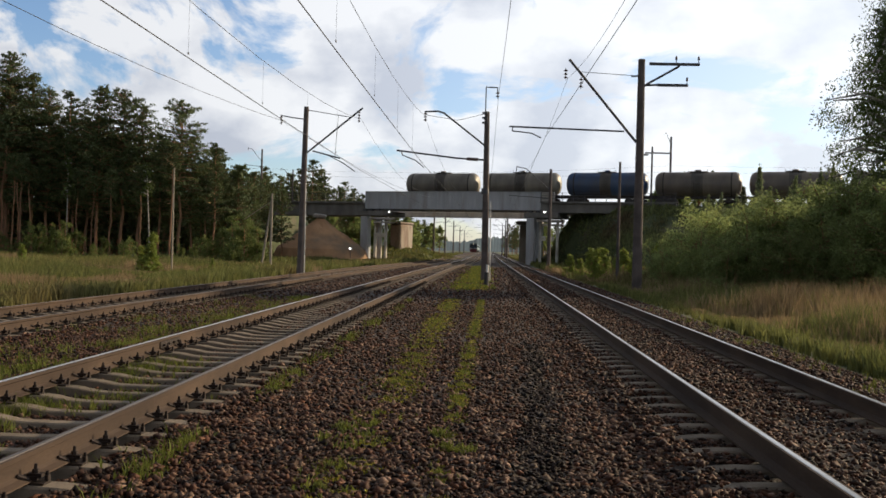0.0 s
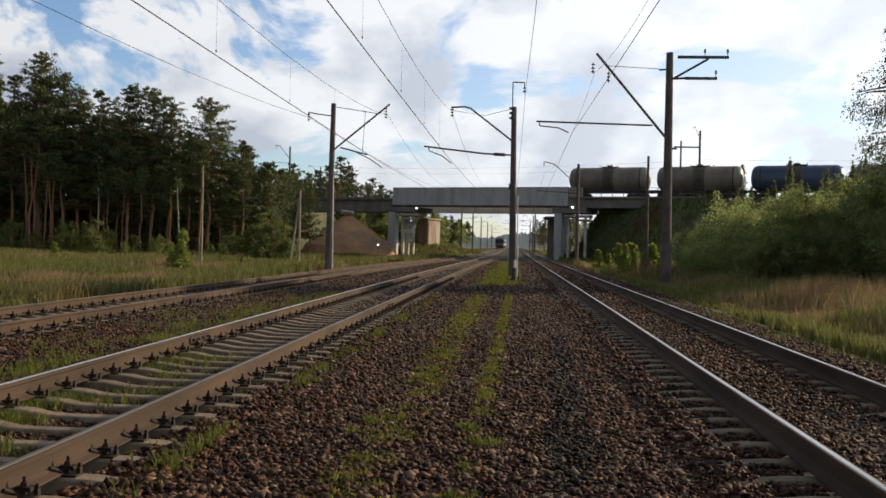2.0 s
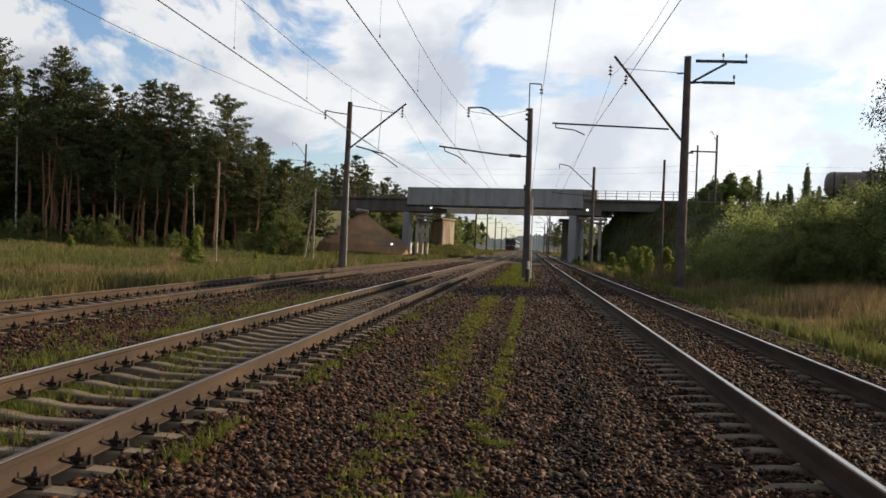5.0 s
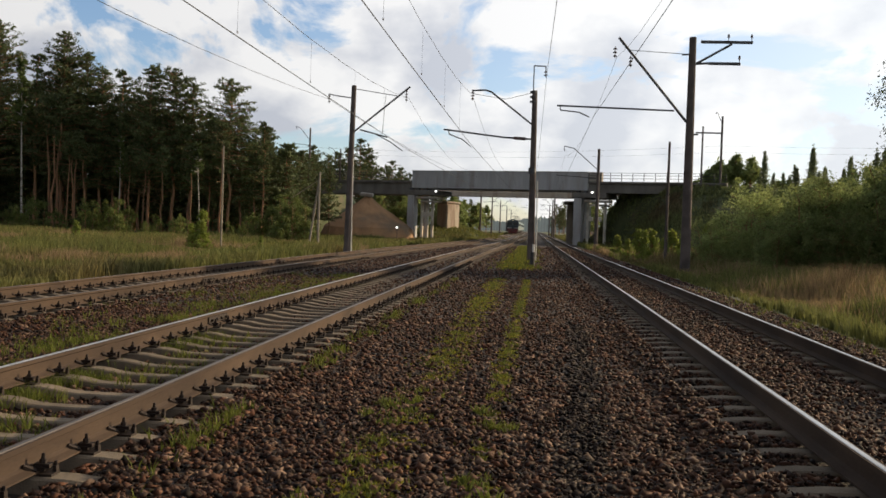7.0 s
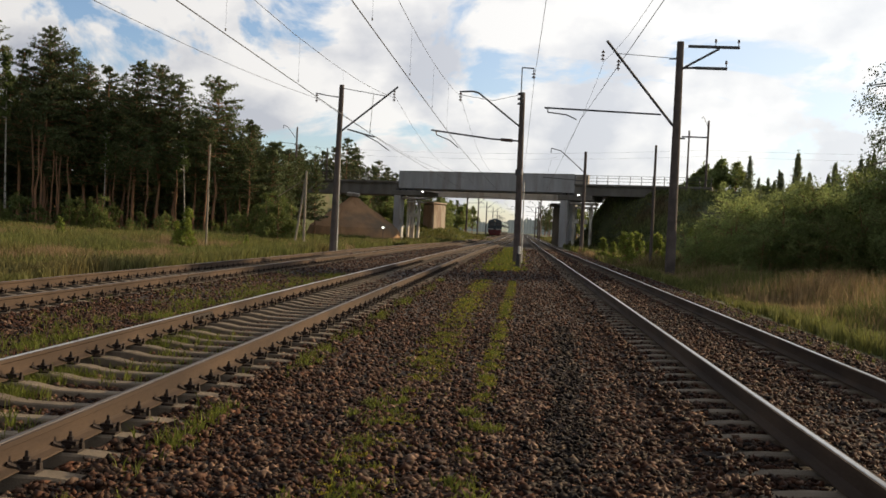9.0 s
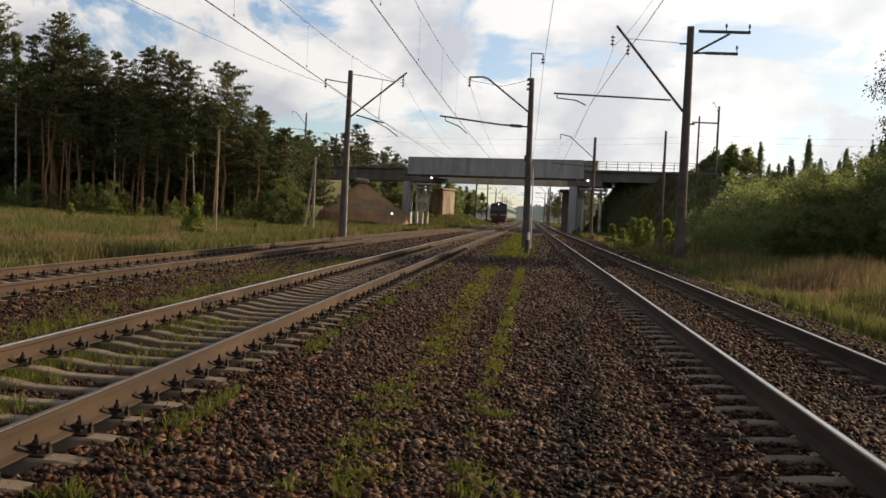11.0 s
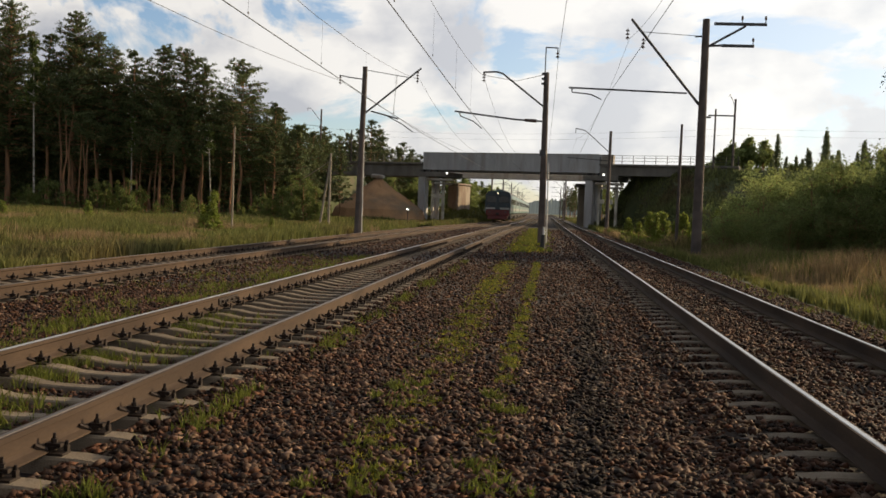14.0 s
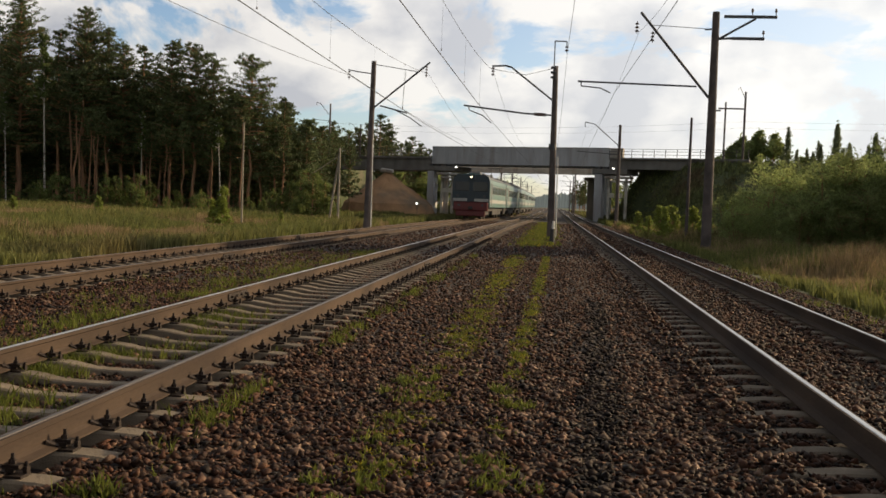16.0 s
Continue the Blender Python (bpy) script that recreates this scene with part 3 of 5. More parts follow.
def roadside_mast(x, y, g):
    m = thing("catenary_mast", pose(x, y, g), "dark concrete catenary mast with twin side arms beside bushes", "catenary mast", "catenary masts")
    mast_shaft(m, 10.05, 0.235, 0.155, -0.05)
    part("console", tube(bmesh.new(), ((-0.2, 0, 6.3), (-3.3, 0, 10.0)), 0.06), STEEL, m)
    part("cantilever_tube", tube(bmesh.new(), ((-0.75, 0, 6.78), (-5.95, 0, 6.9)), 0.04), STEEL, m)
    part("steady_arm", tube(bmesh.new(), ((-5.8, 0, 6.9), (-5.8, 0, 6.7), (-4.95, 0, 6.62), (-4.5, -0.1, 6.4)), 0.028), STEEL, m)
    part("tie_rod", tube(bmesh.new(), ((-0.2, 0, 9.3), (-2.9, 0, 9.45)), 0.014), STEEL, m)
    part("messenger_insulator", insulator(bmesh.new(), (-3.45, 0, 9.6), 3, 0.1), GLAZE, m)
    part("feeder_insulator", insulator(bmesh.new(), (-2.75, 0, 9.2), 3, 0.09), GLAZE, m)
    part("short_arm", tube(bmesh.new(), ((-0.15, 0, 9.3), (-0.5, 0, 9.28)), 0.04), STEEL, m)
    part("upper_crossarm", boxed(0.3, 2.55, -0.06, 0.06, 9.8, 9.92, bevel=0.01), STEEL, m)
    part("lower_crossarm", boxed(0.65, 2.05, -0.06, 0.06, 8.85, 8.97, bevel=0.01), STEEL, m)
    part("crossarm_brace", tube(bmesh.new(), ((0.15, 0, 8.9), (1.65, 0, 9.78)), 0.05), STEEL, m)
    part("arm_root", tube(bmesh.new(), ((0.1, 0, 8.88), (0.7, 0, 8.92)), 0.05), STEEL, m)
    for px, pz in ((1.5, 9.92), (2.5, 9.92), (2.0, 8.97)):
        part("pin_insulator", rod(rod(bmesh.new(), (px, 0, pz), (px, 0, pz + 0.25), 0.02), (px, 0, pz + 0.15), (px, 0, pz + 0.3), 0.06, 0.04), GLAZE, m)
    part("side_bracket", tube(bmesh.new(), ((0.15, 0, 5.75), (0.35, 0, 5.75)), 0.04), STEEL, m)
    return m


def simple_mast(x, y, g, h, r, label, arm=0.0, name="catenary_mast", m_=None, group="catenary masts"):
    m = thing(name, pose(x, y, g), label, "mast", group)
    bm = rod(bmesh.new(), (0, 0, -0.6), (0, 0, h), r, r * 0.65, 10)
    part("shaft", bm, m_ or MAST, m)
    if arm:
        part("console", tube(bmesh.new(), ((0, 0, h * 0.78), (arm * 0.72, 0, h * 1.0), (arm, 0, h * 1.02), (arm, 0, h * 0.97)), 0.04), STEEL, m)
        part("cantilever_tube", tube(bmesh.new(), ((0, 0, h * 0.7), (arm * 1.2, 0, h * 0.72)), 0.035), STEEL, m)
    return m


def wire(name, label, pts, sags, r):
    """Wire through supports, sagging between them, as one unbroken tube."""
    line = [Vector(pts[0])]
    for (a, b), sag in zip(zip(pts, pts[1:]), sags):
        a, b = Vector(a), Vector(b)
        line += [a.lerp(b, k / 10) - Vector((0, 0, 4 * sag * (k / 10) * (1 - k / 10))) for k in range(1, 11)]
    V, F, n = [], [], 6
    for p in line:
        V += [(p.x + r * math.cos(math.tau * j / n), p.y, p.z + r * math.sin(math.tau * j / n)) for j in range(n)]
    for i in range(len(line) - 1):
        F += [(i * n + j, i * n + (j + 1) % n, (i + 1) * n + (j + 1) % n, (i + 1) * n + j) for j in range(n)]
    return tagged(raw(name, V, F, WIRE), label, "wire", "overhead wires")


def make_overhead():
    central_mast(-0.12, 49.3, float(rise(49)) - 0.27)
    k = thing("marker_post", pose(-0.03, 42.0, float(rise(42)) - 0.27), "short black and white marker post before the mast", "marker post")
    part("post_foot", rod(bmesh.new(), (0, 0, -0.2), (0, 0, 0.66), 0.12, 0.10, 12), BLACK, k)
    part("post_top", rod(bmesh.new(), (0.03, 0, 0.66), (0.03, 0, 1.0), 0.06, 0.055, 12), WHITE, k, "white top")
    meadow_mast(-10.43, 52.5, float(rise(52)) - 0.45)
    roadside_mast(6.77, 43.3, float(rise(43)) + 0.12)
    simple_mast(5.9, 91.8, 0.0, 9.3, 0.2, "concrete catenary mast before the bridge", -3.3)
    simple_mast(8.02, 59.0, -0.2, 7.2, 0.11, "thin dark pole beside young bushes", name="line_pole", group="line poles")
    simple_mast(-9.9, 175, 0.3, 8.5, 0.2, "distant catenary mast beyond the bridge", 2.5)
    for y, x in ((190, 3.9), (235, 4.4), (290, 4.5)):
        simple_mast(x, y, 0.4, 8.5, 0.2, "distant catenary mast beyond the bridge", -2.5)
    for y, x in ((215, -9.6), (262, -9.4), (320, -9.3), (380, -9.3)):
        simple_mast(x, y, 0.4, 8.8, 0.2, "distant catenary mast beyond the bridge", 2.8)
    for y, x in ((225, -0.2), (300, -0.4)):
        simple_mast(x, y, 0.4, 8.8, 0.2, "distant catenary mast beyond the bridge", -2.6)
    L_ = -3.45
    wire("contact_wire", "grooved contact wire over the meadow track", ((-7.0, -8, 5.75), (-7.48, 52.5, 5.75), (-6.6, 108, 5.9), (-6.5, 180, 6.0)), (0.05, 0.05, 0), 0.013)
    wire("messenger_wire", "catenary messenger wire over the meadow track", ((-6.9, -8, 8.4), (-7.2, 52.5, 8.4), (-6.6, 108, 8.0), (-6.5, 180, 6.8)), (1.5, 1.4, 0.3), 0.008)
    wire("contact_wire", "grooved contact wire over the weedy track", ((L_ - 0.1, -8, 5.75), (L_ - 0.05, 49.3, 5.75), (L_ + 0.7, 108, 5.9), (L_ + 0.9, 180, 6.0)), (0.05, 0.05, 0), 0.013)
    wire("messenger_wire", "catenary messenger wire over the weedy track", ((L_ + 0.3, -8, 8.4), (L_, 49.3, 8.25), (L_ + 0.7, 108, 8.0), (L_ + 0.9, 180, 6.8)), (1.4, 1.4, 0.3), 0.008)
    wire("contact_wire", "grooved contact wire over the single track", ((3.2, -8, 6.3), (2.45, 43.3, 6.5), (2.7, 91.8, 6.3), (2.9, 180, 6.1)), (0.05, 0.05, 0), 0.010)
    wire("messenger_wire", "catenary messenger wire over the single track", ((3.1, -8, 9.3), (3.4, 43.3, 9.2), (2.7, 91.8, 8.6), (2.9, 180, 6.8)), (1.6, 1.2, 0.3), 0.007)
    wire("feeder_wire", "feeder cable on the central mast", ((0.75, -8, 9.8), (0.35, 49.3, 9.35), (0.0, 120, 8.2)), (0.6, 0.7), 0.010)
    for k in (0.0, 0.16):
        wire("line_wire", "paired side line cable crossing to the mast", ((-17.97 - k, 0, 10.7 + 0.4 * k), (-11.67, 52.5, 8.25), (-7, 120, 7.8)), (1.04, 0.7), 0.010)
    # droppers that hang the contact wires from their messengers
    for x0, x1, y0, y1, top in ((-6.95, -7.34, -8, 52.5, 8.4), (-3.35, -3.47, -8, 49.3, 8.33)):
        for i in range(7):
            k = 0.12 + 0.125 * i
            x, y = x0 + (x1 - x0) * k, y0 + (y1 - y0) * k
            z = top - 4 * 1.45 * k * (1 - k)
            d = thing("dropper", pose(x, y, 5.75), "thin wire dropper holding up the contact wire", "dropper", "catenary droppers")
            part("hanger", rod(bmesh.new(), (0, 0, 0), (0, 0, z - 5.75), 0.003, n=5), WIRE, d)
            part("clamp", boxed(-0.012, 0.012, -0.03, 0.03, -0.035, 0.02, bevel=0.004), STEEL, d)
    for a, b, z in ((-36, 62, 13.2), (-36, 62, 12.4)):
        wire("line_wire", "catenary wire along the overpass", ((a - 40, 155, z), (a, 147, z), (24, 127, z), (70, 112, z)), (0.4, 0.8, 0.4), 0.009)


# ---- overpass ----
BR = pose(-17.7, 136.4, 0.12, 0, 0, -18.85)


def set_on(ob, m):
    ob.matrix_basis = m
    return ob


def make_bridge():
    for y, x0, x1, z0, z1, label in ((0.0, 0, 26.1, 6.7, 9.27, "pale grey painted plate girder of the near overpass"),
                                     (4.9, 0, 26.1, 6.7, 9.2, "pale grey painted rear girder of the near overpass"),
                                     (9.2, -1.2, 22.6, 5.95, 8.3, "grey girder of the second overpass behind")):
        g = thing("plate_girder", BR @ pose(0, y, 0), label, "bridge girder", "bridge girders")
        part("web", boxed(x0, x1, -0.10, 0.10, z0 + 0.06, z1 - 0.06), GIRDER, g)
        part("top_flange", boxed(x0 - 0.02, x1 + 0.02, -0.24, 0.24, z1 - 0.06, z1, bevel=0.01), GIRDER, g)
        part("bottom_flange", boxed(x0 - 0.02, x1 + 0.02, -0.26, 0.26, z0, z0 + 0.07, bevel=0.01), DARKCON, g)
        k = 14
        for i in range(k + 1):
            x = x0 + (x1 - x0) * i / k
            part("stiffener", boxed(x - 0.012, x + 0.012, -0.135, -0.10, z0 + 0.08, z1 - 0.07), GIRDER, g)
    d = thing("bridge_deck", BR, "dark concrete deck slab with rails on the overpass", "bridge deck", kind="structure")
    part("slab", boxed(-16, 44, 0.3, 4.6, 6.9, 7.32), DARKCON, d)
    part("ballast_strip", boxed(-150, 260, 1.0, 4.2, 7.30, 7.42), BALLAST, d)
    for y in (1.8, 3.4):
        part("rail", boxed(-150, 260, y - 0.04, y + 0.04, 7.42, 7.6), RAIL, d)
    part("second_slab", boxed(-16, 44, 9.5, 13.5, 6.5, 6.9), DARKCON, d)
    for x0, x1, z0, z1, label in ((-20, -0.05, 5.75, 7.75, "dark concrete approach span over the sand cone"), (26.2, 44, 6.45, 7.95, "dark concrete approach span with railing")):
        s = thing("approach_span", BR, label, "bridge span", "approach spans", "structure")
        part("beam", boxed(x0, x1, -0.25, 0.25, z0, z1 - 0.25, bevel=0.02), DARKCON, s)
        part("walkway", boxed(x0, x1, -0.75, 0.3, z1 - 0.25, z1, bevel=0.02), DARKCON, s)
        part("rear_beam", boxed(x0, x1, 4.65, 5.1, z0, z1), DARKCON, s)
        f = thing("railing", BR, "thin weathered steel railing on the approach span", "railing", "railings")
        n = int((x1 - x0) / 1.45)
        for i in range(n + 1):
            x = x0 + 0.1 + (x1 - x0 - 0.2) * i / n
            part("post", boxed(x - 0.035, x + 0.035, -0.73, -0.67, z1, z1 + 1.15), STEEL, f)
        for z in (0.4, 0.8, 1.12):
            part("rail_bar", boxed(x0, x1, -0.72, -0.68, z1 + z - 0.025, z1 + z + 0.025), STEEL, f)
    f = thing("parapet_box", BR, "grey relay box at the girder end", "relay box")
    part("box_body", boxed(26.3, 28.0, -0.5, 0.3, 7.96, 9.2, bevel=0.03), CONCRETE, f)
    # piers: a broad front column, slim white columns behind it, a cap beam with ledges
    for side, x0, label in ((0, -0.6, "concrete pier with slim white columns on the sand side"), (1, 24.2, "concrete pier with slim white columns on the bush side")):
        p = thing("bridge_pier", BR @ pose(x0, 0, 0), label, "bridge pier", "bridge piers")
        part("front_column", boxed(0.1, 1.15, -0.5, 0.9, -1.0, 5.75, bevel=0.06), GIRDER, p, "blue-grey column")
        cols = (1.9, 2.75, 3.55) if side == 0 else (1.75, 2.9, 4.1)
        for c in cols:
            part("column", boxed(c - 0.17, c + 0.17, 0.6, 1.0, -1.0, 5.4, bevel=0.03), PALE, p)
        part("cap_beam", boxed(-0.2, 4.5, -0.6, 5.4, 5.75, 6.45, bevel=0.05), DARKCON, p)
        part("ledge", boxed(1.5, 4.9, -0.7, 1.4, 5.2, 5.5, bevel=0.04), CONCRETE, p)
        part("ledge", boxed(2.2, 4.7, -0.65, 1.3, 4.7, 4.95, bevel=0.04), CONCRETE, p)
        for c in cols[:-1]:
            part("crossbar", boxed(c - 0.1, c + 0.75, 0.62, 0.9, 2.7, 3.3, bevel=0.03), PALE, p)
        part("rear_column", boxed(0.1, 1.0, 4.0, 5.0, -1.0, 5.75, bevel=0.05), GIRDER, p)
        for k in (0.3, 1.3, 2.4):
            part("bearing", boxed(k, k + 0.5, -0.3, 0.3, 6.45, 6.7, bevel=0.02), STEEL, p)
    a = thing("bridge_abutment", BR @ pose(-1.2, 15.6, 0), "rust-stained concrete abutment of the second overpass", "abutment", "abutments")
    part("block", boxed(-1.1, 0.75, -2, 3, -1.0, 5.0, bevel=0.2), OLDCON, a)
    part("shoulder", boxed(-1.3, 0.9, -2.3, 3.2, 5.0, 5.35, bevel=0.15), OLDCON, a)
    # the darker concrete here paints in the shade under the spans
    a = thing("bridge_abutment", BR @ pose(20.0, 15.4, 0), "concrete abutment coloured darker for its deep shade", "abutment", "abutments")
    part("block", boxed(-0.9, 1.3, -2, 3, -1.0, 5.2, bevel=0.2), DARKCON, a)
    part("shoulder", boxed(-1.3, 1.5, -2.3, 3.2, 5.2, 5.75, bevel=0.15), DARKCON, a)
    for x, y, z, label in ((4.1, -0.7, 6.3, "lit floodlight under the girder"), (26.9, -0.8, 6.5, "lit floodlight on the pier cap"), (1.3, -7.0, 0.95, "lit work lamp low in the grass")):
        l = thing("floodlight", BR @ pose(x, y, z), label, "floodlight", "floodlights")
        part("housing", boxed(-0.24, 0.24, -0.05, 0.16, -0.17, 0.17, bevel=0.03), WHITE, l)
        part("lens", rod(bmesh.new(), (0, -0.08, 0), (0, -0.045, 0), 0.10, 0.10, 12), LED, l)
        part("stand", boxed(-0.03, 0.03, 0, 0.06, -1.8 if z < 2 else -0.3, -0.15), STEEL, l)


def bank(name, label, x0, x1, toe_a, toe_b, material, seed, setback=0.0):
    """Earth bank under the overpass line, with sloping ends; x along the line."""
    rng = np.random.default_rng(seed)
    n = int((x1 - x0) / 2.0)
    xs = np.linspace(x0, x1, n)
    prof = ((-13.5, 0.0), (-11, 0.17), (-8, 0.42), (-5, 0.66), (-2.2, 0.9), (-0.9, 1.0), (6, 1.0), (14.5, 1.0), (17, 0.88), (22, 0.45), (28, 0.0))
    V, F, k = [], [], len(prof)
    for x in xs:
        h = 7.55 * float(step(x0, x0 + toe_a, x) if toe_a else 1) * float(1 - step(x1 - toe_b, x1, x) if toe_b else 1)
        for y, q in prof:
            V.append((x, y + setback * float(1 - step(x0 + 4, x0 + 15, x)) * max(0.0, (6 - y) / 19.5) + rng.uniform(-0.25, 0.25), max(0.0, h * q) + (rng.uniform(-0.12, 0.12) if 0 < q < 1 else -1.2 * (q == 0))))
    for i in range(n - 1):
        for j in range(k - 1):
            F.append((i * k + j, (i + 1) * k + j, (i + 1) * k + j + 1, i * k + j + 1))
    ob = raw(name, V, F, material)
    ob.matrix_basis = BR @ pose(0, 0, -0.1)
    return tagged(ob, label, "embankment", "embankments", "structure")


def make_banks():
    bank("embankment", "steep dark turf railway embankment by the pines", -170, -16.5, 0, 4, BANK, 1)
    bank("embankment", "shaded turf railway embankment behind the bushes", 24.7, 270, 6, 0, BANK, 2, 16.0)
    rng = np.random.default_rng(12)
    X, Y = np.meshgrid(np.linspace(-9, 5, 22), np.linspace(6, 34, 20))
    Z = 2.9 * np.clip(1 - np.abs(X + 2.6) / 6.2, 0, 1) ** 0.8 * np.clip(1 - np.abs(Y - 19) / 14, 0, 1) ** 0.5 - 0.75 + rng.uniform(-0.06, 0.06, X.shape)
    V = np.stack([X, Y, Z], -1).reshape(-1, 3)
    F = [(j * 22 + i, j * 22 + i + 1, j * 22 + i + 23, j * 22 + i + 22) for j in range(19) for i in range(21)]
    ob = raw("grass_slope", V, F, SOIL)
    ob.matrix_basis = BR.copy()
    tagged(ob, "low grassy slope at the foot of the abutment", "slope", "", "structure")
    rng = np.random.default_rng(9)
    V, F, rings, seg = [(0, 0, 5.35)], [], 9, 28
    for i in range(1, rings + 1):
        for j in range(seg):
            a = 2 * math.pi * j / seg
            r = 7.2 * i / rings * (1 + 0.06 * math.sin(3 * a + 1))
            V.append((r * math.cos(a), r * math.sin(a) * 0.9, 5.35 * (1 - (i / rings) ** 0.92) + rng.uniform(-0.10, 0.10) - 1.3 * (i == rings)))
    F += [(0, 1 + j, 1 + (j + 1) % seg) for j in range(seg)]
    for i in range(rings - 1):
        for j in range(seg):
            a, b = 1 + i * seg + j, 1 + i * seg + (j + 1) % seg
            F.append((a, a + seg, b + seg, b))
    ob = raw("sand_cone", V, F, SAND)
    ob.matrix_basis = BR @ pose(-5.9, -2.6, 0.3)
    tagged(ob, "bare brown sand cone heaped against the overpass", "sand heap", kind="structure")
    c = thing("concrete_slab", BR @ pose(-5.9, -2.8, 5.5, 8, 6, 20), "broken pale concrete slab on the sand cone", "concrete slab")
    part("slab", boxed(-0.9, 0.9, -0.7, 0.7, -0.2, 0.25, bevel=0.08), CONCRETE, c)


make_ground()
make_ballast()
make_tracks()
make_overhead()
make_bridge()
make_banks()


# ---- plants ----
def leaf_quads(rng, centres, spread, count, size, droop=0.0, aspect=0.5, flat=1.0):
    """Small leaf-like quads round every centre; returns vertices and faces."""
    c = np.repeat(np.asarray(centres, dtype=float), count, axis=0)
    sp = np.repeat(np.broadcast_to(np.asarray(spread, dtype=float), (len(centres),)), count)
    n = len(c)
    off = rng.normal(0, 1, (n, 3))
    off *= (sp * rng.uniform(0.25, 1.0, n) / np.maximum(np.linalg.norm(off, axis=1), 1e-6))[:, None]
    off[:, 2] *= flat
    p = c + off
    u = rng.normal(0, 1, (n, 3))
    u[:, 2] = u[:, 2] * (1 - droop) - droop * 1.6
    u /= np.linalg.norm(u, axis=1)[:, None]
    v = np.cross(u, rng.normal(0, 1, (n, 3)))
    v /= np.maximum(np.linalg.norm(v, axis=1), 1e-6)[:, None]
    s = (size * rng.uniform(0.6, 1.3, n))[:, None]
    V = np.stack([p - u * s, p + v * s * aspect, p + u * s, p - v * s * aspect], 1).reshape(-1, 3)
    return V, np.arange(4 * n).reshape(n, 4)


def limb(bm, a, b, r, rng, bend=0.25):
    a, b = Vector(a), Vector(b)
    mid = a.lerp(b, 0.5) + Vector((rng.normal() * bend, rng.normal() * bend, abs(rng.normal()) * bend))
    rod(bm, a, mid, r, r * 0.7, 5)
    rod(bm, mid, b, r * 0.7, r * 0.25, 5)
    return mid


def pine(h, seed, crown_from=0.5, width=2.4, dome=False, gap=0.40, count=20, leaf=0.20, boughs=4, m=NEEDLE):
    """Scots pine: boughs in uneven storeys, each carrying flat plates of needles."""
    rng = np.random.default_rng(seed)
    t = thing("pine_tree", Matrix(), "tall Scots pine with bare reddish trunk and dark crown", "pine tree", "pines at the forest edge")
    bm, lb = bmesh.new(), bmesh.new()
    p, r = Vector((0, 0, -0.4)), 0.011 * h
    for i in range(7):
        q = Vector((rng.normal() * 0.10, rng.normal() * 0.10, h * (i + 1) / 7.2))
        rod(bm, p, q, r, r * 0.84, 8)
        p, r = q, r * 0.84
    centres, spread = [], []
    z, z0 = h * crown_from, h * crown_from
    while z < h * 0.985:
        k = (z - z0) / (h - z0)
        prof = max(0.0, 1 - k ** 2.4) ** 0.6 if dome else 0.05 + 0.95 * (1 - k) ** 0.6
        prof *= min(1.0, 0.62 + 2.6 * k)
        heavy = rng.uniform(0.8, 1.15)
        for b in range(boughs + int(rng.uniform(0, 2.5))):
            reach = width * prof * heavy * (1.12 - 0.75 * rng.uniform(0, 1) ** 1.7) + 0.15
            a = rng.uniform(0, 6.28)
            tip = Vector((math.cos(a) * reach, math.sin(a) * reach, z + reach * (rng.uniform(-0.12, 0.1) + 0.34 * k)))
            root = Vector((0, 0, z - 0.1))
            if reach > 0.7:
                limb(lb, root, tip, 0.025 + 0.014 * reach, rng, 0.08)
            n = max(2, int(reach / 0.55))
            for f in np.linspace(0.3, 1.0, n):
                centres.append(root.lerp(tip, f) + Vector((rng.normal() * 0.2, rng.normal() * 0.2, 0.1 + rng.normal() * 0.08)))
                spread.append(rng.uniform(0.42, 0.75) * min(1.0, 0.45 + reach * 0.3))
        z += gap * h / 20 * rng.uniform(0.6, 1.4)
    for i in range(5):
        centres.append((rng.normal() * 0.1, rng.normal() * 0.1, h * rng.uniform(0.95, 1.0)))
        spread.append(0.25)
    for i in range(6):
        a, zz = rng.uniform(0, 6.28), h * crown_from * rng.uniform(0.45, 1.0)
        limb(lb, (0, 0, zz), (math.cos(a) * 1.0, math.sin(a) * 1.0, zz - 0.15), 0.022, rng, 0.1)
    part("trunk", bm, BARK, t)
    part("branchwork", lb, BARK, t)["kind"] = "stuff"
    V, F = leaf_quads(rng, centres, np.array(spread), count, leaf, aspect=0.26, flat=0.42)
    raw("crown", V, F, m, t)["kind"] = "stuff"
    return t


def spruce(h, seed):
    rng = np.random.default_rng(seed)
    t = thing("spruce_tree", Matrix(), "slender dark spruce with a spiky top", "spruce tree", "spruces behind the embankment")
    part("trunk", rod(bmesh.new(), (0, 0, -0.4), (0, 0, h), 0.012 * h, 0.01, 7), BARK, t)
    centres, spread = [], []
    z = h * 0.08
    while z < h:
        reach = (0.19 * (h - z) + 0.1) * rng.uniform(0.6, 1.3)
        for _ in range(6):
            a = rng.uniform(0, 6.28)
            for f in (0.3, 0.65, 1.0):
                q = reach * f * rng.uniform(0.55, 1.25)
                centres.append((math.cos(a) * q, math.sin(a) * q, z - 0.18 * q + rng.normal() * 0.02 * h))
                spread.append(0.2 + 0.24 * reach)
        z += 0.036 * h * (1.1 - 0.5 * z / h)
    V, F = leaf_quads(rng, centres, spread, 13, 0.15, 0.35, 0.35)
    raw("crown", V, F, SPRUCE, t)["kind"] = "stuff"
    return t


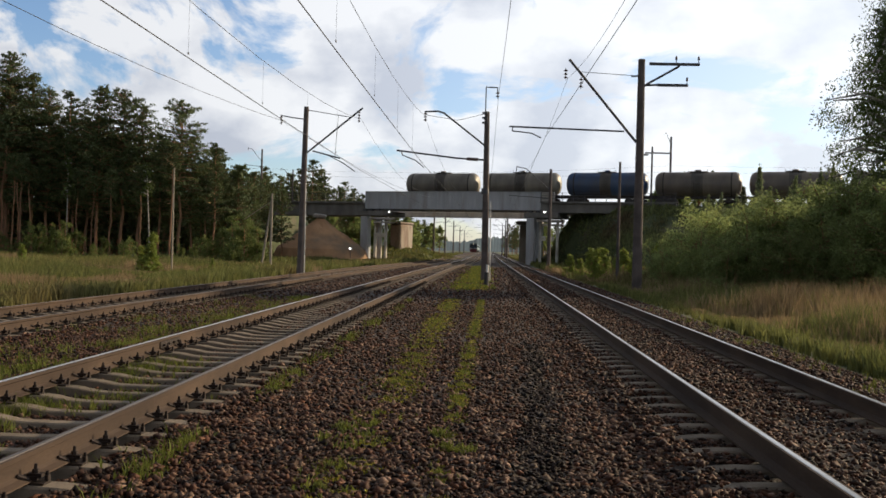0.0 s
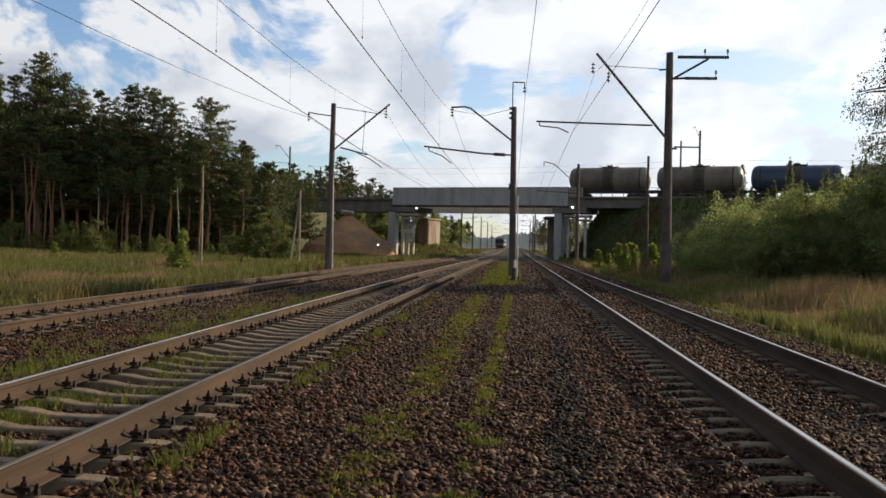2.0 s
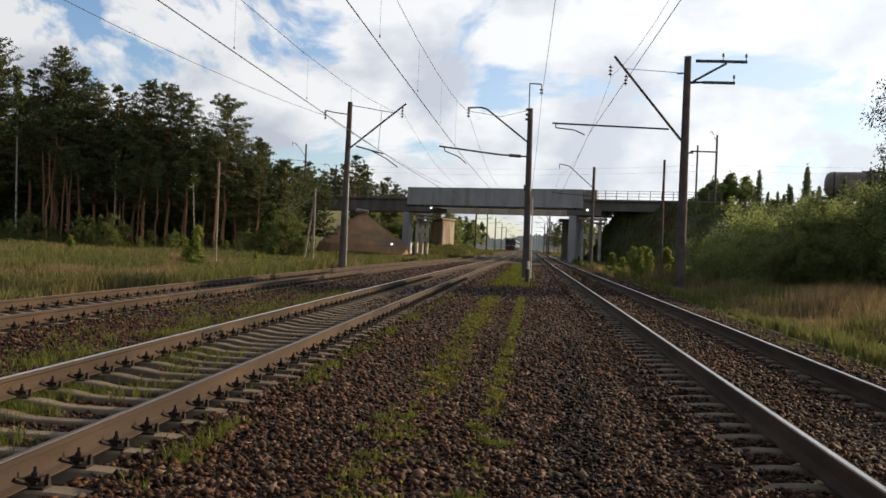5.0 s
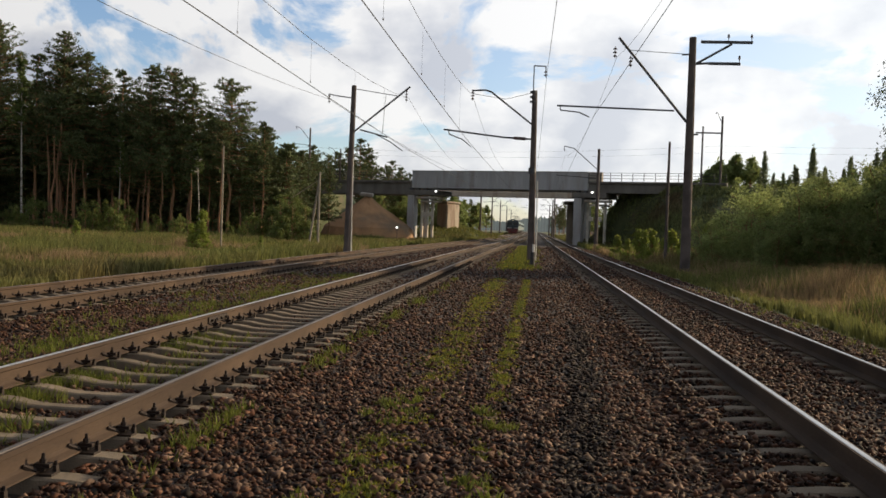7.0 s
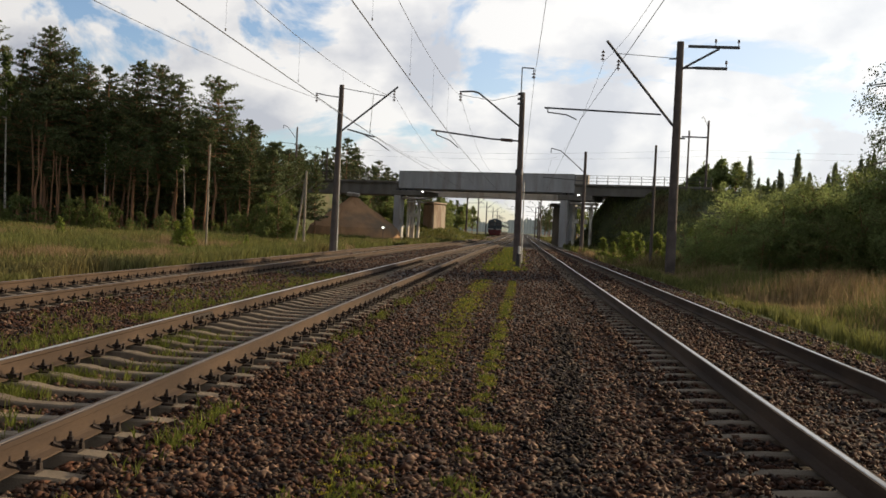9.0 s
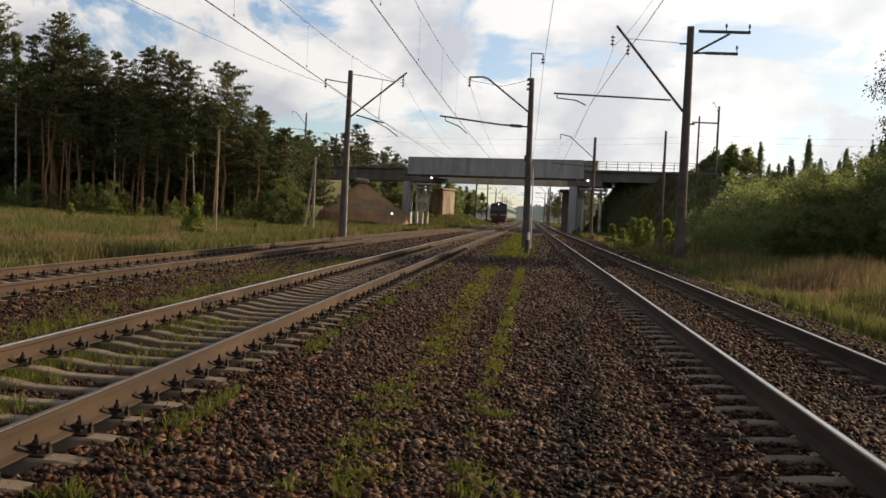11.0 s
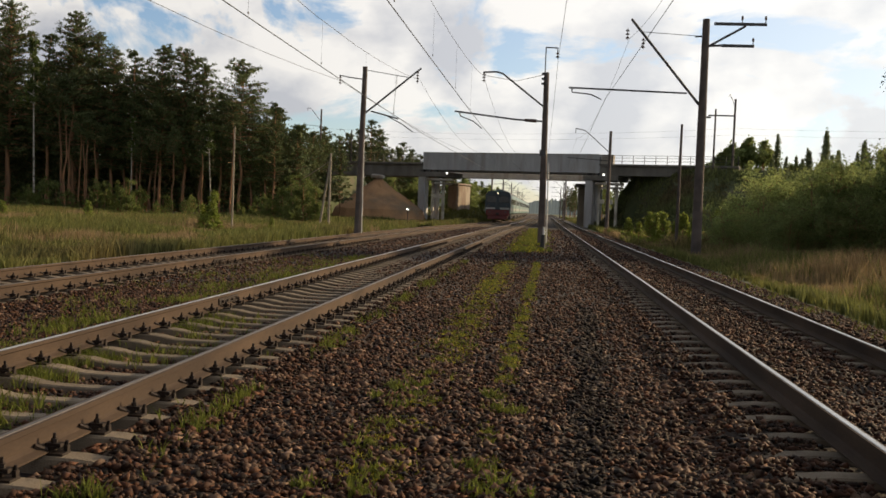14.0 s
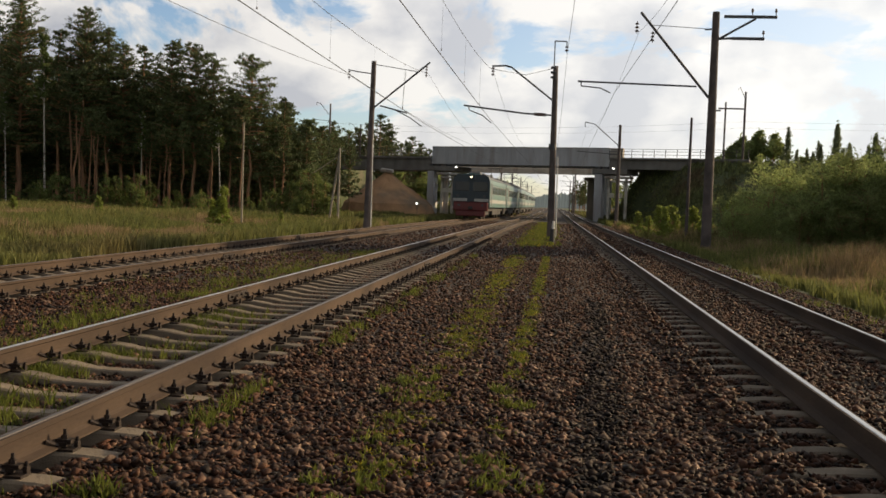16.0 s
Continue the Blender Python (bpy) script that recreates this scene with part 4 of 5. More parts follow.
def broadleaf(name, label, category, group, h, width, seed, m, bark, leaf=0.12, clumps=150, per=22, droop=0.15, low=0.25, stems=1, girth=1.0, spire=False):
    rng = np.random.default_rng(seed)
    t = thing(name, Matrix(), label, category, group)
    bm, lb = bmesh.new(), bmesh.new()
    centres, spread = [], []
    for s in range(stems):
        bx, by = (0, 0) if stems == 1 else (rng.normal() * width * 0.25, rng.normal() * width * 0.25)
        lean = Vector((rng.normal() * 0.05 * h + bx * 0.6, rng.normal() * 0.05 * h + by * 0.6, h * rng.uniform(0.75, 1.0)))
        base = Vector((bx, by, -0.3))
        top = base + lean
        rod(bm, base, base.lerp(top, 0.55), girth * (0.014 * h / stems ** 0.5 + 0.01), girth * 0.009 * h / stems ** 0.5, 7)
        rod(bm, base.lerp(top, 0.55), top, girth * 0.009 * h / stems ** 0.5, 0.006, 6)
        for i in range(clumps // (stems * 4)):
            k = rng.uniform(low, 1.0)
            p = base.lerp(top, k)
            a = rng.uniform(0, 6.28)
            reach = width * (1.08 - 0.98 * k if spire else math.sin(math.pi * min(1, 0.18 + 0.8 * k)) ** 0.8) * rng.uniform(0.35, 1.1)
            tip = p + Vector((math.cos(a) * reach, math.sin(a) * reach, reach * rng.uniform(0.05, 0.7) * (1 - droop)))
            limb(lb, p, tip, 0.006 * h / stems ** 0.5 + 0.006, rng, 0.12 * width)
            for f in (0.5, 0.75, 0.95, 1.08):
                c = p.lerp(tip, f) + Vector(rng.normal(0, 0.10 * width, 3))
                if droop > 0.3:
                    c.z -= rng.uniform(0, 0.9) * f
                centres.append(c)
                spread.append(width * rng.uniform(0.12, 0.26))
    part("trunk" if stems == 1 else "stem", bm, bark, t)["kind"] = "" if stems == 1 else "stuff"
    part("branchwork", lb, bark, t)["kind"] = "stuff"
    V, F = leaf_quads(rng, centres, spread, per, leaf, droop, 0.5)
    raw("crown", V, F, m, t)["kind"] = "stuff"
    return t


def tufts(name, label, rng, x, y, h, width, m, blades=4, lean=0.35, z=None):
    n = len(x)
    z = (land(x, y) if z is None else z) - 0.03
    hh = np.repeat(h, blades) * rng.uniform(0.55, 1.15, n * blades)
    a, l = rng.uniform(0, 6.28, n * blades), rng.uniform(0.05, lean, n * blades) * hh
    bx = np.repeat(x, blades) + rng.normal(0, 0.35, n * blades) * np.repeat(h, blades) * 0.35
    by = np.repeat(y, blades) + rng.normal(0, 0.35, n * blades) * np.repeat(h, blades) * 0.35
    bz = np.repeat(z, blades)
    b = rng.uniform(0, 6.28, n * blades)
    w = np.repeat(np.broadcast_to(width, (n,)), blades) * rng.uniform(0.6, 1.3, n * blades)
    dx, dy = np.cos(b) * w / 2, np.sin(b) * w / 2
    mx, my = bx + np.cos(a) * l * 0.35, by + np.sin(a) * l * 0.35
    tx, ty = bx + np.cos(a) * l, by + np.sin(a) * l
    P = [(bx - dx, by - dy, bz), (bx + dx, by + dy, bz), (mx + dx * 0.8, my + dy * 0.8, bz + hh * 0.6), (tx, ty, bz + hh), (mx - dx * 0.8, my - dy * 0.8, bz + hh * 0.6)]
    V = np.stack([np.stack(p, -1) for p in P], 1).reshape(-1, 3)
    i = np.arange(n * blades)[:, None] * 5
    F = np.concatenate([i + np.array([0, 1, 2]), i + np.array([0, 2, 4]), i + np.array([4, 2, 3])])
    return tagged(raw(name, V, F, m), label, "grass", kind="stuff")


def patchy(x, y, s, seed):
    rng = np.random.default_rng(seed)
    v = 0
    for k in range(5):
        a, f, p = rng.uniform(0, 6.28), s * 1.6 ** k, rng.uniform(0, 6.28)
        v = v + np.sin((x * math.cos(a) + y * math.sin(a)) * f + p) / 1.3 ** k
    return v


def make_grass():
    rng = np.random.default_rng(21)
    # meadow beyond the tracks
    n = 52000
    y = 10 + 85 * rng.uniform(0, 1, n) ** 1.25
    x = -11.4 - (6 + 0.72 * y) * rng.uniform(0, 1, n) ** 1.2
    h = np.clip(0.42 + 0.14 * patchy(x, y, 0.35, 1) + 0.006 * np.clip(-11.4 - x, 0, 25), 0.18, 0.95)
    dry = patchy(x, y, 0.25, 5) > 1.0
    tufts("meadow_grass", "knee-high green and straw meadow grass", rng, x[~dry], y[~dry], h[~dry], 0.03 + 0.0004 * y[~dry], GRASS, 3, 0.6)
    tufts("dry_meadow_grass", "straw-brown seeding meadow grass", rng, x[dry], y[dry], h[dry] * 1.05, 0.026, DRY, 4, 0.5)
    # verge beside the single track
    n = 22000
    y = 9 + 62 * rng.uniform(0, 1, n) ** 1.4
    x = 5.5 + (2.0 + 0.30 * y) * rng.uniform(0, 1, n)
    h = np.clip((0.25 + 0.5 * step(6, 9, x)) + 0.12 * patchy(x, y, 0.5, 3), 0.1, 1.1)
    dry = (patchy(x, y, 0.4, 8) + rng.normal(0, 0.9, n) > 0.1) & (x > 6.2) & (y > 8)
    tufts("verge_grass", "uneven green verge grass beside the ballast", rng, x[~dry], y[~dry], h[~dry], 0.018 + 0.0004 * y[~dry], GRASS, 5, 0.6)
    tufts("reed_grass", "tall reddish-brown flowering verge grass", rng, x[dry], y[dry], h[dry] * 1.2, 0.024, DRY, lean=0.45)
    n = 26000
    y = 86 + 260 * rng.uniform(0, 1, n) ** 1.5
    x = np.where(rng.uniform(0, 1, n) < 0.55, track_x(0, y) - 2.3 - 22 * rng.uniform(0, 1, n) ** 1.3, 5.8 + 13 * rng.uniform(0, 1, n) ** 1.3 - 0.2 * (y > 130))
    h = np.clip(0.5 + 0.15 * patchy(x, y, 0.35, 5), 0.2, 1.1)
    dry = (patchy(x, y, 0.3, 6) > 0.9) & (x > 0)
    tufts("far_verge_grass", "rough green grass beside the tracks by the overpass", rng, x[~dry], y[~dry], h[~dry], 0.13, GRASS, 3)
    tufts("far_dry_grass", "brown seeding grass beside the tracks by the overpass", rng, x[dry], y[dry], h[dry], 0.12, DRY, 3)
    n = 5000
    y = 66 + 24 * rng.uniform(0, 1, n)
    x = 5.6 + 9 * rng.uniform(0, 1, n) ** 1.3
    tufts("brown_verge_grass", "reddish-brown seeding grass on the verge", rng, x, y, np.clip(0.4 + 0.12 * patchy(x, y, 0.5, 7), 0.15, 0.8), 0.07, DRY, 3)
    # mown strip round the central mast and beyond
    n = 5200
    y, x = rng.uniform(36, 100, n), rng.normal(-0.65, 0.42, n)
    keep = patchy(x, y, 0.9, 44) + rng.normal(0, 0.7, n) + 0.06 * np.clip(y - 44, -20, 10) > -0.35
    x, y = x[keep], y[keep]
    k = rng.uniform(0, 1, len(x)) < 0.35
    tufts("strip_grass", "short yellow-green grass strip between the tracks", rng, x[k], y[k], np.full(k.sum(), 0.11), 0.05, MOSS, 4, 0.6, z=bed_top(x[k], y[k]))
    tufts("strip_weeds", "low dull green weeds between the tracks", rng, x[~k], y[~k], np.full((~k).sum(), 0.14), 0.05, WEED, 4, 0.6, z=bed_top(x[~k], y[~k]))
    # yellow-green strips of moss and low weeds on the ballast
    n = 60000
    y = 4.2 + 26 * rng.uniform(0, 1, n) ** 1.5
    two = rng.uniform(0, 1, n) < 0.55
    x = np.where(two, -0.97 - 0.005 * (y - 7) + rng.normal(0, 0.13, n), -0.27 + 0.006 * (y - 12) + rng.normal(0, 0.05, n))
    keep = rng.uniform(-1, 1, n) - 0.5 * np.clip(7.5 - y, 0, 4) + 0.45 * patchy(x, y, 1.3, 11) + 0.5 * patchy(x, y, 6.0, 12) + 0.03 * (y - 9) > 0.62
    x, y = x[keep], y[keep]
    k = rng.uniform(0, 1, len(x)) < 0.86
    tufts("moss_tufts", "yellow-green moss and stonecrop in two strips on the ballast", rng, x[k], y[k], np.full(k.sum(), 0.042), 0.015, MOSS, 4, 0.9, z=bed_top(x[k], y[k]) + 0.015)
    tufts("low_weeds", "small green weeds among the ballast stones", rng, x[~k], y[~k], np.full((~k).sum(), 0.075), 0.012, WEED, 4, 0.7, z=bed_top(x[~k], y[~k]) + 0.015)
    # taller single weeds in the foreground
    spot = [(rng.normal(c, 0.12), rng.uniform(4.5, 8.5)) for c in (-1.05, -1.1, -1.2, -0.95, -0.3, -0.25, -0.3, -1.0, -1.15, -0.28) for _ in range(2)]
    x = np.concatenate([px + rng.normal(0, 0.05, 26) for px, py in spot])
    y = np.concatenate([py + rng.normal(0, 0.06, 26) for px, py in spot])
    tufts("weed_clumps", "leafy yellow-green weed clumps on the ballast", rng, x, y, rng.uniform(0.035, 0.11, len(x)), 0.016, WEED, 4, 0.7, z=bed_top(x, y) + 0.01)
    # weeds along the sleeper ends and inside the near track
    X, Y = [], []
    for c, s, cnt in ((-2.24, 0.06, 1500), (-4.25, 0.10, 1800), (-4.75, 0.18, 1800), (-5.7, 0.35, 2600), (-3.6, 0.5, 700), (-6.7, 0.2, 800), (4.75, 0.25, 900), (-4.3, 0.16, 2200), (-3.9, 0.3, 1000), (-5.25, 0.2, 2600)):
        yy = 4.4 + (8 if -4.4 < c < -3.0 else 24) * rng.uniform(0, 1, cnt) ** 1.6
        X.append(c + rng.normal(0, s, cnt) + 0 * yy)
        Y.append(yy)
    x, y = np.concatenate(X), np.concatenate(Y)
    keep = patchy(x, y, 2.6, 17) + rng.normal(0, 0.5, len(x)) > 0.25
    x, y = x[keep], y[keep]
    tufts("track_weeds", "green weeds along the sleeper ends", rng, x, y, rng.uniform(0.05, 0.17, len(x)), 0.012, WEED, 4, 0.7, z=bed_top(x, y) + 0.01)


def make_bank_grass():
    """Rough grass on the slopes of the embankments and at the foot of the abutment."""
    rng = np.random.default_rng(52)
    B = np.array(BR)
    py, pq = np.array((-13.5, -11, -8, -5, -2.2, -0.9)), np.array((0, 0.17, 0.42, 0.66, 0.9, 1.0))
    for x0, x1, a, toe_a, toe_b, back, n, label in ((24.7, 270, (25, 62), 6, 0, 16.0, 9000, "rough dark grass on the embankment behind the bushes"),
                                                    (-170, -16.5, (-62, -17), 0, 4, 0.0, 7000, "rough dark grass on the embankment by the pines")):
        x, y = rng.uniform(*a, n), rng.uniform(-13.2, -1.0, n)
        h = 7.55 * (step(x0, x0 + toe_a, x) if toe_a else 1) * (1 - step(x1 - toe_b, x1, x) if toe_b else 1)
        z = h * np.interp(y, py, pq) - 0.15
        y = y + back * (1 - step(x0 + 4, x0 + 15, x)) * np.clip((6 - y) / 19.5, 0, None)
        P = B[:3, :3] @ np.stack([x, y, z]) + B[:3, 3:4]
        tufts("bank_grass", label, rng, P[0], P[1], np.clip(0.45 + 0.16 * patchy(x, y, 0.4, 31), 0.15, 0.95), 0.14, BANKGRASS, 3, 0.5, z=P[2])
    x, y = rng.uniform(-8.5, 4.5, 3500), rng.uniform(6, 33, 3500)
    z = 2.9 * np.clip(1 - np.abs(x + 2.6) / 6.2, 0, 1) ** 0.8 * np.clip(1 - np.abs(y - 19) / 14, 0, 1) ** 0.5 - 0.75
    P = B[:3, :3] @ np.stack([x, y, z]) + B[:3, 3:4]
    tufts("slope_grass", "fresh green grass on the slope below the abutment", rng, P[0], P[1], rng.uniform(0.25, 0.5, 3500), 0.15, GRASS, 3, 0.5, z=P[2])


def plant_all(protos, spots, seed, lift=0.0):
    """Puts the prototypes and their copies on the spots (x, y, height)."""
    rng = random.Random(seed)
    used = set()
    for x, y, h in spots:
        proto, tall = protos[rng.randrange(len(protos))]
        s = h / tall
        m = pose(x, y, float(land(x, y)) + lift, 0, 0, rng.uniform(0, 360))
        if proto.name in used:
            ob = copy_thing(proto, m)
        else:
            used.add(proto.name)
            ob = proto
            ob.matrix_basis = m
        ob.scale = (s, s, s)
    for proto, tall in protos:
        if proto.name not in used:
            x, y, h = spots[0]
            proto.matrix_basis = pose(x + 1.5, y + 6, float(land(x, y)) + lift)


def make_trees():
    rng = random.Random(31)
    # the trees that make the skyline of the forest edge: tall cones, broad domes, thin tufted tops
    cones = [(pine(22, 1, 0.26, 4.8), 22), (pine(22, 2, 0.28, 4.3), 22)]
    domes = [(pine(18, 3, 0.30, 3.3, True), 18), (pine(18, 4, 0.42, 3.2, True), 18)]
    thin = [(pine(18, 5, 0.34, 2.2, gap=0.6, boughs=3), 18)]
    plant_all(cones, [(-66.5, 105, 23.5), (-62.4, 105, 24.0), (-54.5, 105, 22.9), (-52.1, 106, 20.8), (-50.2, 106, 18.9), (-55.8, 108, 20.5), (-64.4, 108, 22), (-71, 106, 23), (-76, 107, 22)], 5)
    plant_all(domes, [(-44.0, 105, 19.2), (-41.2, 105, 18.9), (-39.4, 106, 17.4), (-34.6, 105, 17.9), (-47.6, 107, 17.0), (-34.0, 107, 14), (-45.9, 107, 15.6)], 6)
    plant_all(thin, [(-47.3, 105, 18.8), (-58.2, 106, 20.6), (-37.2, 106, 14.2), (-32.2, 107, 12.5), (-30.9, 106, 13.4), (-28.8, 108, 10.4), (-49.2, 107, 15.8)], 7)
    # slim lit trunks at the very edge
    bare = [(pine(13, 8, 0.80, 1.3, True, 0.5, 16), 13), (pine(13, 9, 0.74, 1.1, True, 0.5, 16), 13)]
    for p, _ in bare:
        p["label"] = "slim forest-edge pine with a sunlit orange trunk"
    plant_all(bare, [(-53.9, 101, 15), (-53.3, 101, 14.5), (-52.9, 101.5, 15.5), (-51.6, 101, 11), (-51.1, 101, 10.5), (-50.3, 102, 10), (-50.8, 101, 11), (-42.8, 101, 9), (-40.8, 101, 9.5), (-34.2, 101, 12.5), (-45, 102, 9), (-37.5, 101, 10)], 8)
    # lighter-built trees deeper in the forest
    deep = [(pine(16, 11 + i, 0.16 + 0.05 * i, 3.2, i == 1, 0.6, 11, 0.30, 3), 16) for i in range(3)]
    for p, _ in deep:
        p["label"], p["group"] = "dark pine deep in the forest", "pines deep in the forest"
    spots = [(-88 + 56 * i / 33 + rng.uniform(-1.2, 1.2), 111 + rng.uniform(0, 12), rng.uniform(14, 16.5) + (3.5 if i < 19 else 0 if i < 28 else -2.5)) for i in range(34)]
    spots += [(-92 + 62 * i / 29 + rng.uniform(-1.5, 1.5), 122 + rng.uniform(0, 16), rng.uniform(13, 17) - (4.0 if i > 24 else 0)) for i in range(30)]
    spots += [(-29.5, 118, 11), (-28.0, 120, 9.5), (-26.5, 121, 9)]
    plant_all(deep, spots, 9)
    fill = [(pine(12, 15, 0.06, 2.4, gap=0.75, count=9, leaf=0.34, boughs=3), 12), (pine(12, 16, 0.05, 2.6, gap=0.75, count=9, leaf=0.34, boughs=3), 12)]
    for p, _ in fill:
        p["label"], p["group"] = "dense young pine deep in the forest edge", "pines deep in the forest"
    plant_all(fill, [(-92 + 64 * i / 52 + rng.uniform(-0.8, 0.8), 108 + rng.uniform(0, 10), rng.uniform(6, 11.5)) for i in range(53)], 12)
    far = [(pine(16, 21, 0.26, 2.6, True, 0.7, 11, 0.3, 3), 16), (pine(16, 22, 0.2, 2.8, False, 0.7, 11, 0.3, 3), 16), (pine(16, 23, 0.3, 2.3, False, 0.7, 11, 0.3, 3), 16)]
    for p, _ in far:
        p["label"], p["group"] = "distant dark pine behind the overpass", "pines beyond the overpass"
    spots = [(-66 + 42 * i / 37 + rng.uniform(-1, 1), 180 + rng.uniform(-8, 25), rng.uniform(13.5, 18) - 3.0 * (i > 31)) for i in range(38)]
    spots += [(-47 + 22.5 * i / 17 + rng.uniform(-0.6, 0.6), 182 + rng.uniform(-5, 8), 16.5 - 4.2 * i / 17 + rng.uniform(-2.0, 0.6)) for i in range(18)]
    spots += [(36 + 42 * i / 13 + rng.uniform(-1.5, 1.5), 168 + rng.uniform(-5, 12), rng.uniform(10.5, 13.5)) for i in range(14)]
    spots += [(34 + rng.uniform(-3, 6), 172 + rng.uniform(-5, 10), rng.uniform(13, 15)) for i in range(5)]
    spots += [(-22 - rng.uniform(0, 20), 300 + rng.uniform(-60, 80), rng.uniform(11, 15)) for i in range(16)]
    spots += [(17 + rng.uniform(0, 22), 290 + rng.uniform(-60, 90), rng.uniform(10, 14)) for i in range(18)]
    spots += [(9 + rng.uniform(0, 20), 430 + rng.uniform(-70, 80), rng.uniform(11, 13.5)) for i in range(16)]
    plant_all(far, spots, 6)
    slim = [(broadleaf("birch_tree", "slender forest-edge birch with a pale sunlit trunk", "birch tree", "birches at the forest edge", 13, 1.1, 81 + i, LEAF, BIRCHBARK, 0.13, 90, 14, low=0.62, girth=0.45), 13) for i in range(2)]
    plant_all(slim, [(-56.6, 100.5, 19.5), (-61.5, 101, 13), (-36.0, 100, 13), (-45.6, 101, 11)], 14)
    spr = [(spruce(15, 21), 15), (spruce(15, 22), 15), (spruce(15, 23), 15)]
    spots = [(38.3, 165, 15.8), (43.5, 166, 13.8), (46.1, 165, 16.6), (48.9, 167, 13.8), (52.4, 165, 15.0), (55.7, 166, 14.0), (57.8, 165, 16.8), (62, 166, 14.8), (67, 165, 15.8), (72, 168, 15.8), (42.2, 168, 12.8), (47.6, 170, 13.8), (53.8, 169, 14.2)]
    spots += [(15.2, 66, 5.2), (17.0, 66, 5.8), (19.9, 64, 6.2), (21.2, 63, 6.5), (24.0, 62, 6.6), (22.4, 60, 6.2), (23.3, 68, 7.6), (26.9, 65, 7.2), (27.6, 62, 7.2), (25.2, 70, 7.2), (18.5, 70, 6.6), (19.6, 70, 8.0), (20.7, 71, 6.6), (22.2, 70, 7.3), (23.6, 71, 6.9), (24.5, 69, 8.1), (26.4, 70, 7.6), (28.0, 71, 8.2), (21.5, 67, 6.4), (22.9, 66, 6.8), (25.6, 66, 7.0), (17.4, 72, 6.2), (18.9, 66, 6.0), (16.2, 71, 6.0)]
    plant_all(spr, spots, 7)
    round_ = [(broadleaf("aspen_tree", "rounded grey-green aspen near the overpass", "tree", "aspens by the overpass", 12, 2.6, 91 + i, BUSHLEAF, BARK, 0.2, 220, 26, low=0.3), 12) for i in range(2)]
    plant_all(round_, [(29.2, 166, 13.4), (31.2, 165, 15), (33.5, 165, 16), (35.9, 166, 15.6), (40.6, 167, 14), (45.0, 167, 14.2), (50.8, 168, 14.6), (56.5, 168, 15), (27.2, 168, 11.5), (-20.5, 158, 8.5), (-23, 160, 9), (-26, 161, 9), (-18.2, 157, 7), (-15.5, 185, 8), (-14.2, 190, 8.5), (-13.0, 195, 8), (-12, 206, 7.5), (-16.5, 196, 9), (-11.5, 228, 7.5), (-14.5, 198, 8), (-17, 205, 9), (-12.5, 215, 7), (-19, 190, 8), (-21, 170, 9), (-18, 176, 8), (9.5, 172, 7), (11.5, 178, 8), (13, 168, 7.5)], 15)
    edge = [(broadleaf("forest_shrub", "dull green birch and rowan shrub at the forest edge", "shrub", "forest-edge shrubs", 4, 1.4, 41 + i, EDGELEAF, BARK, 0.08, 150, 26, stems=4, low=0.04, spire=True), 4) for i in range(3)]
    spots = [(-66 + 42 * i / 22 + rng.uniform(-0.9, 0.9), 96 + rng.uniform(-3, 7), rng.uniform(1.3, 2.9)) for i in range(23)]
    spots += [(-46.6, 95, 4.0), (-45.7, 96, 3.2), (-43.3, 95, 4.4), (-42.4, 96, 3.4), (-52.2, 95, 4.0), (-54.6, 96, 3.2), (-25.2, 95, 5.6), (-24.2, 96, 4.6), (-26.2, 97, 4.6), (-27.4, 97, 3.6), (-29.6, 98, 3.0), (-22.9, 88, 5.0), (-22.0, 89, 4.2), (-23.8, 89, 4.2), (-15.5, 188, 3)]
    plant_all(edge, spots, 8)
    young = [(broadleaf("young_birch", "bright yellow-green young birch in the meadow", "young tree", "young birches", 2.6, 0.75, 51 + i, YOUNG, BARK, 0.06, 150, 30, low=0.06, spire=True), 2.6) for i in range(2)]
    plant_all(young, [(-20.9, 58, 3.0), (-21.5, 58.4, 2.0), (6.0, 70, 2.2), (7.8, 71, 2.8), (9.3, 66, 3.0), (9.9, 63, 2.8), (7.0, 59.5, 1.5), (11.0, 61, 3.0), (7.2, 62, 2.6), (8.6, 64, 2.2), (6.4, 66, 1.9), (9.4, 60.5, 2.6), (8.3, 68, 2.8), (10.4, 58, 2.4), (-18.4, 63, 1.2), (-33, 66, 1.8), (-36, 60, 1.6)], 9)
    hedge = [(broadleaf("willow_bush", "dense dull-green willow bush in backlight", "bush", "willow bushes", 4.2, 2.0, 61 + i, BUSHLEAF, BARK, 0.056, 260, 62, stems=6, low=0.06), 4.2) for i in range(4)]
    spots = [(10.6, 47.5, 4.0), (12.4, 46.0, 4.5), (14.4, 45, 4.8), (16.8, 44, 5.0), (19.3, 43, 5.2), (12.0, 50, 4.6), (14.6, 49, 5.0), (17.5, 48.5, 5.1), (20.5, 47, 5.4),
             (11.2, 44.2, 3.0), (13.2, 42.5, 3.4), (15.5, 41.2, 3.8), (18.0, 40, 4.4), (20.5, 39, 4.8), (22.5, 44, 5.4), (14, 54, 5.2), (17.5, 54, 5.5), (21, 53, 5.6), (24.5, 49, 5.8), (9.9, 51.5, 3.2), (11.0, 56, 4.2), (15, 60, 4.6), (17.5, 60, 4.9), (20, 59, 5.0), (22.5, 58, 5.0), (25, 57, 5.0), (19, 63, 5.0), (22, 63, 5.0), (25.5, 62, 5.1)]
    spots = [(x, y, h * (0.95 + 0.03 * max(0, x - 13)) * rng.uniform(0.82, 1.10)) for x, y, h in spots]
    plant_all(hedge, spots, 10)
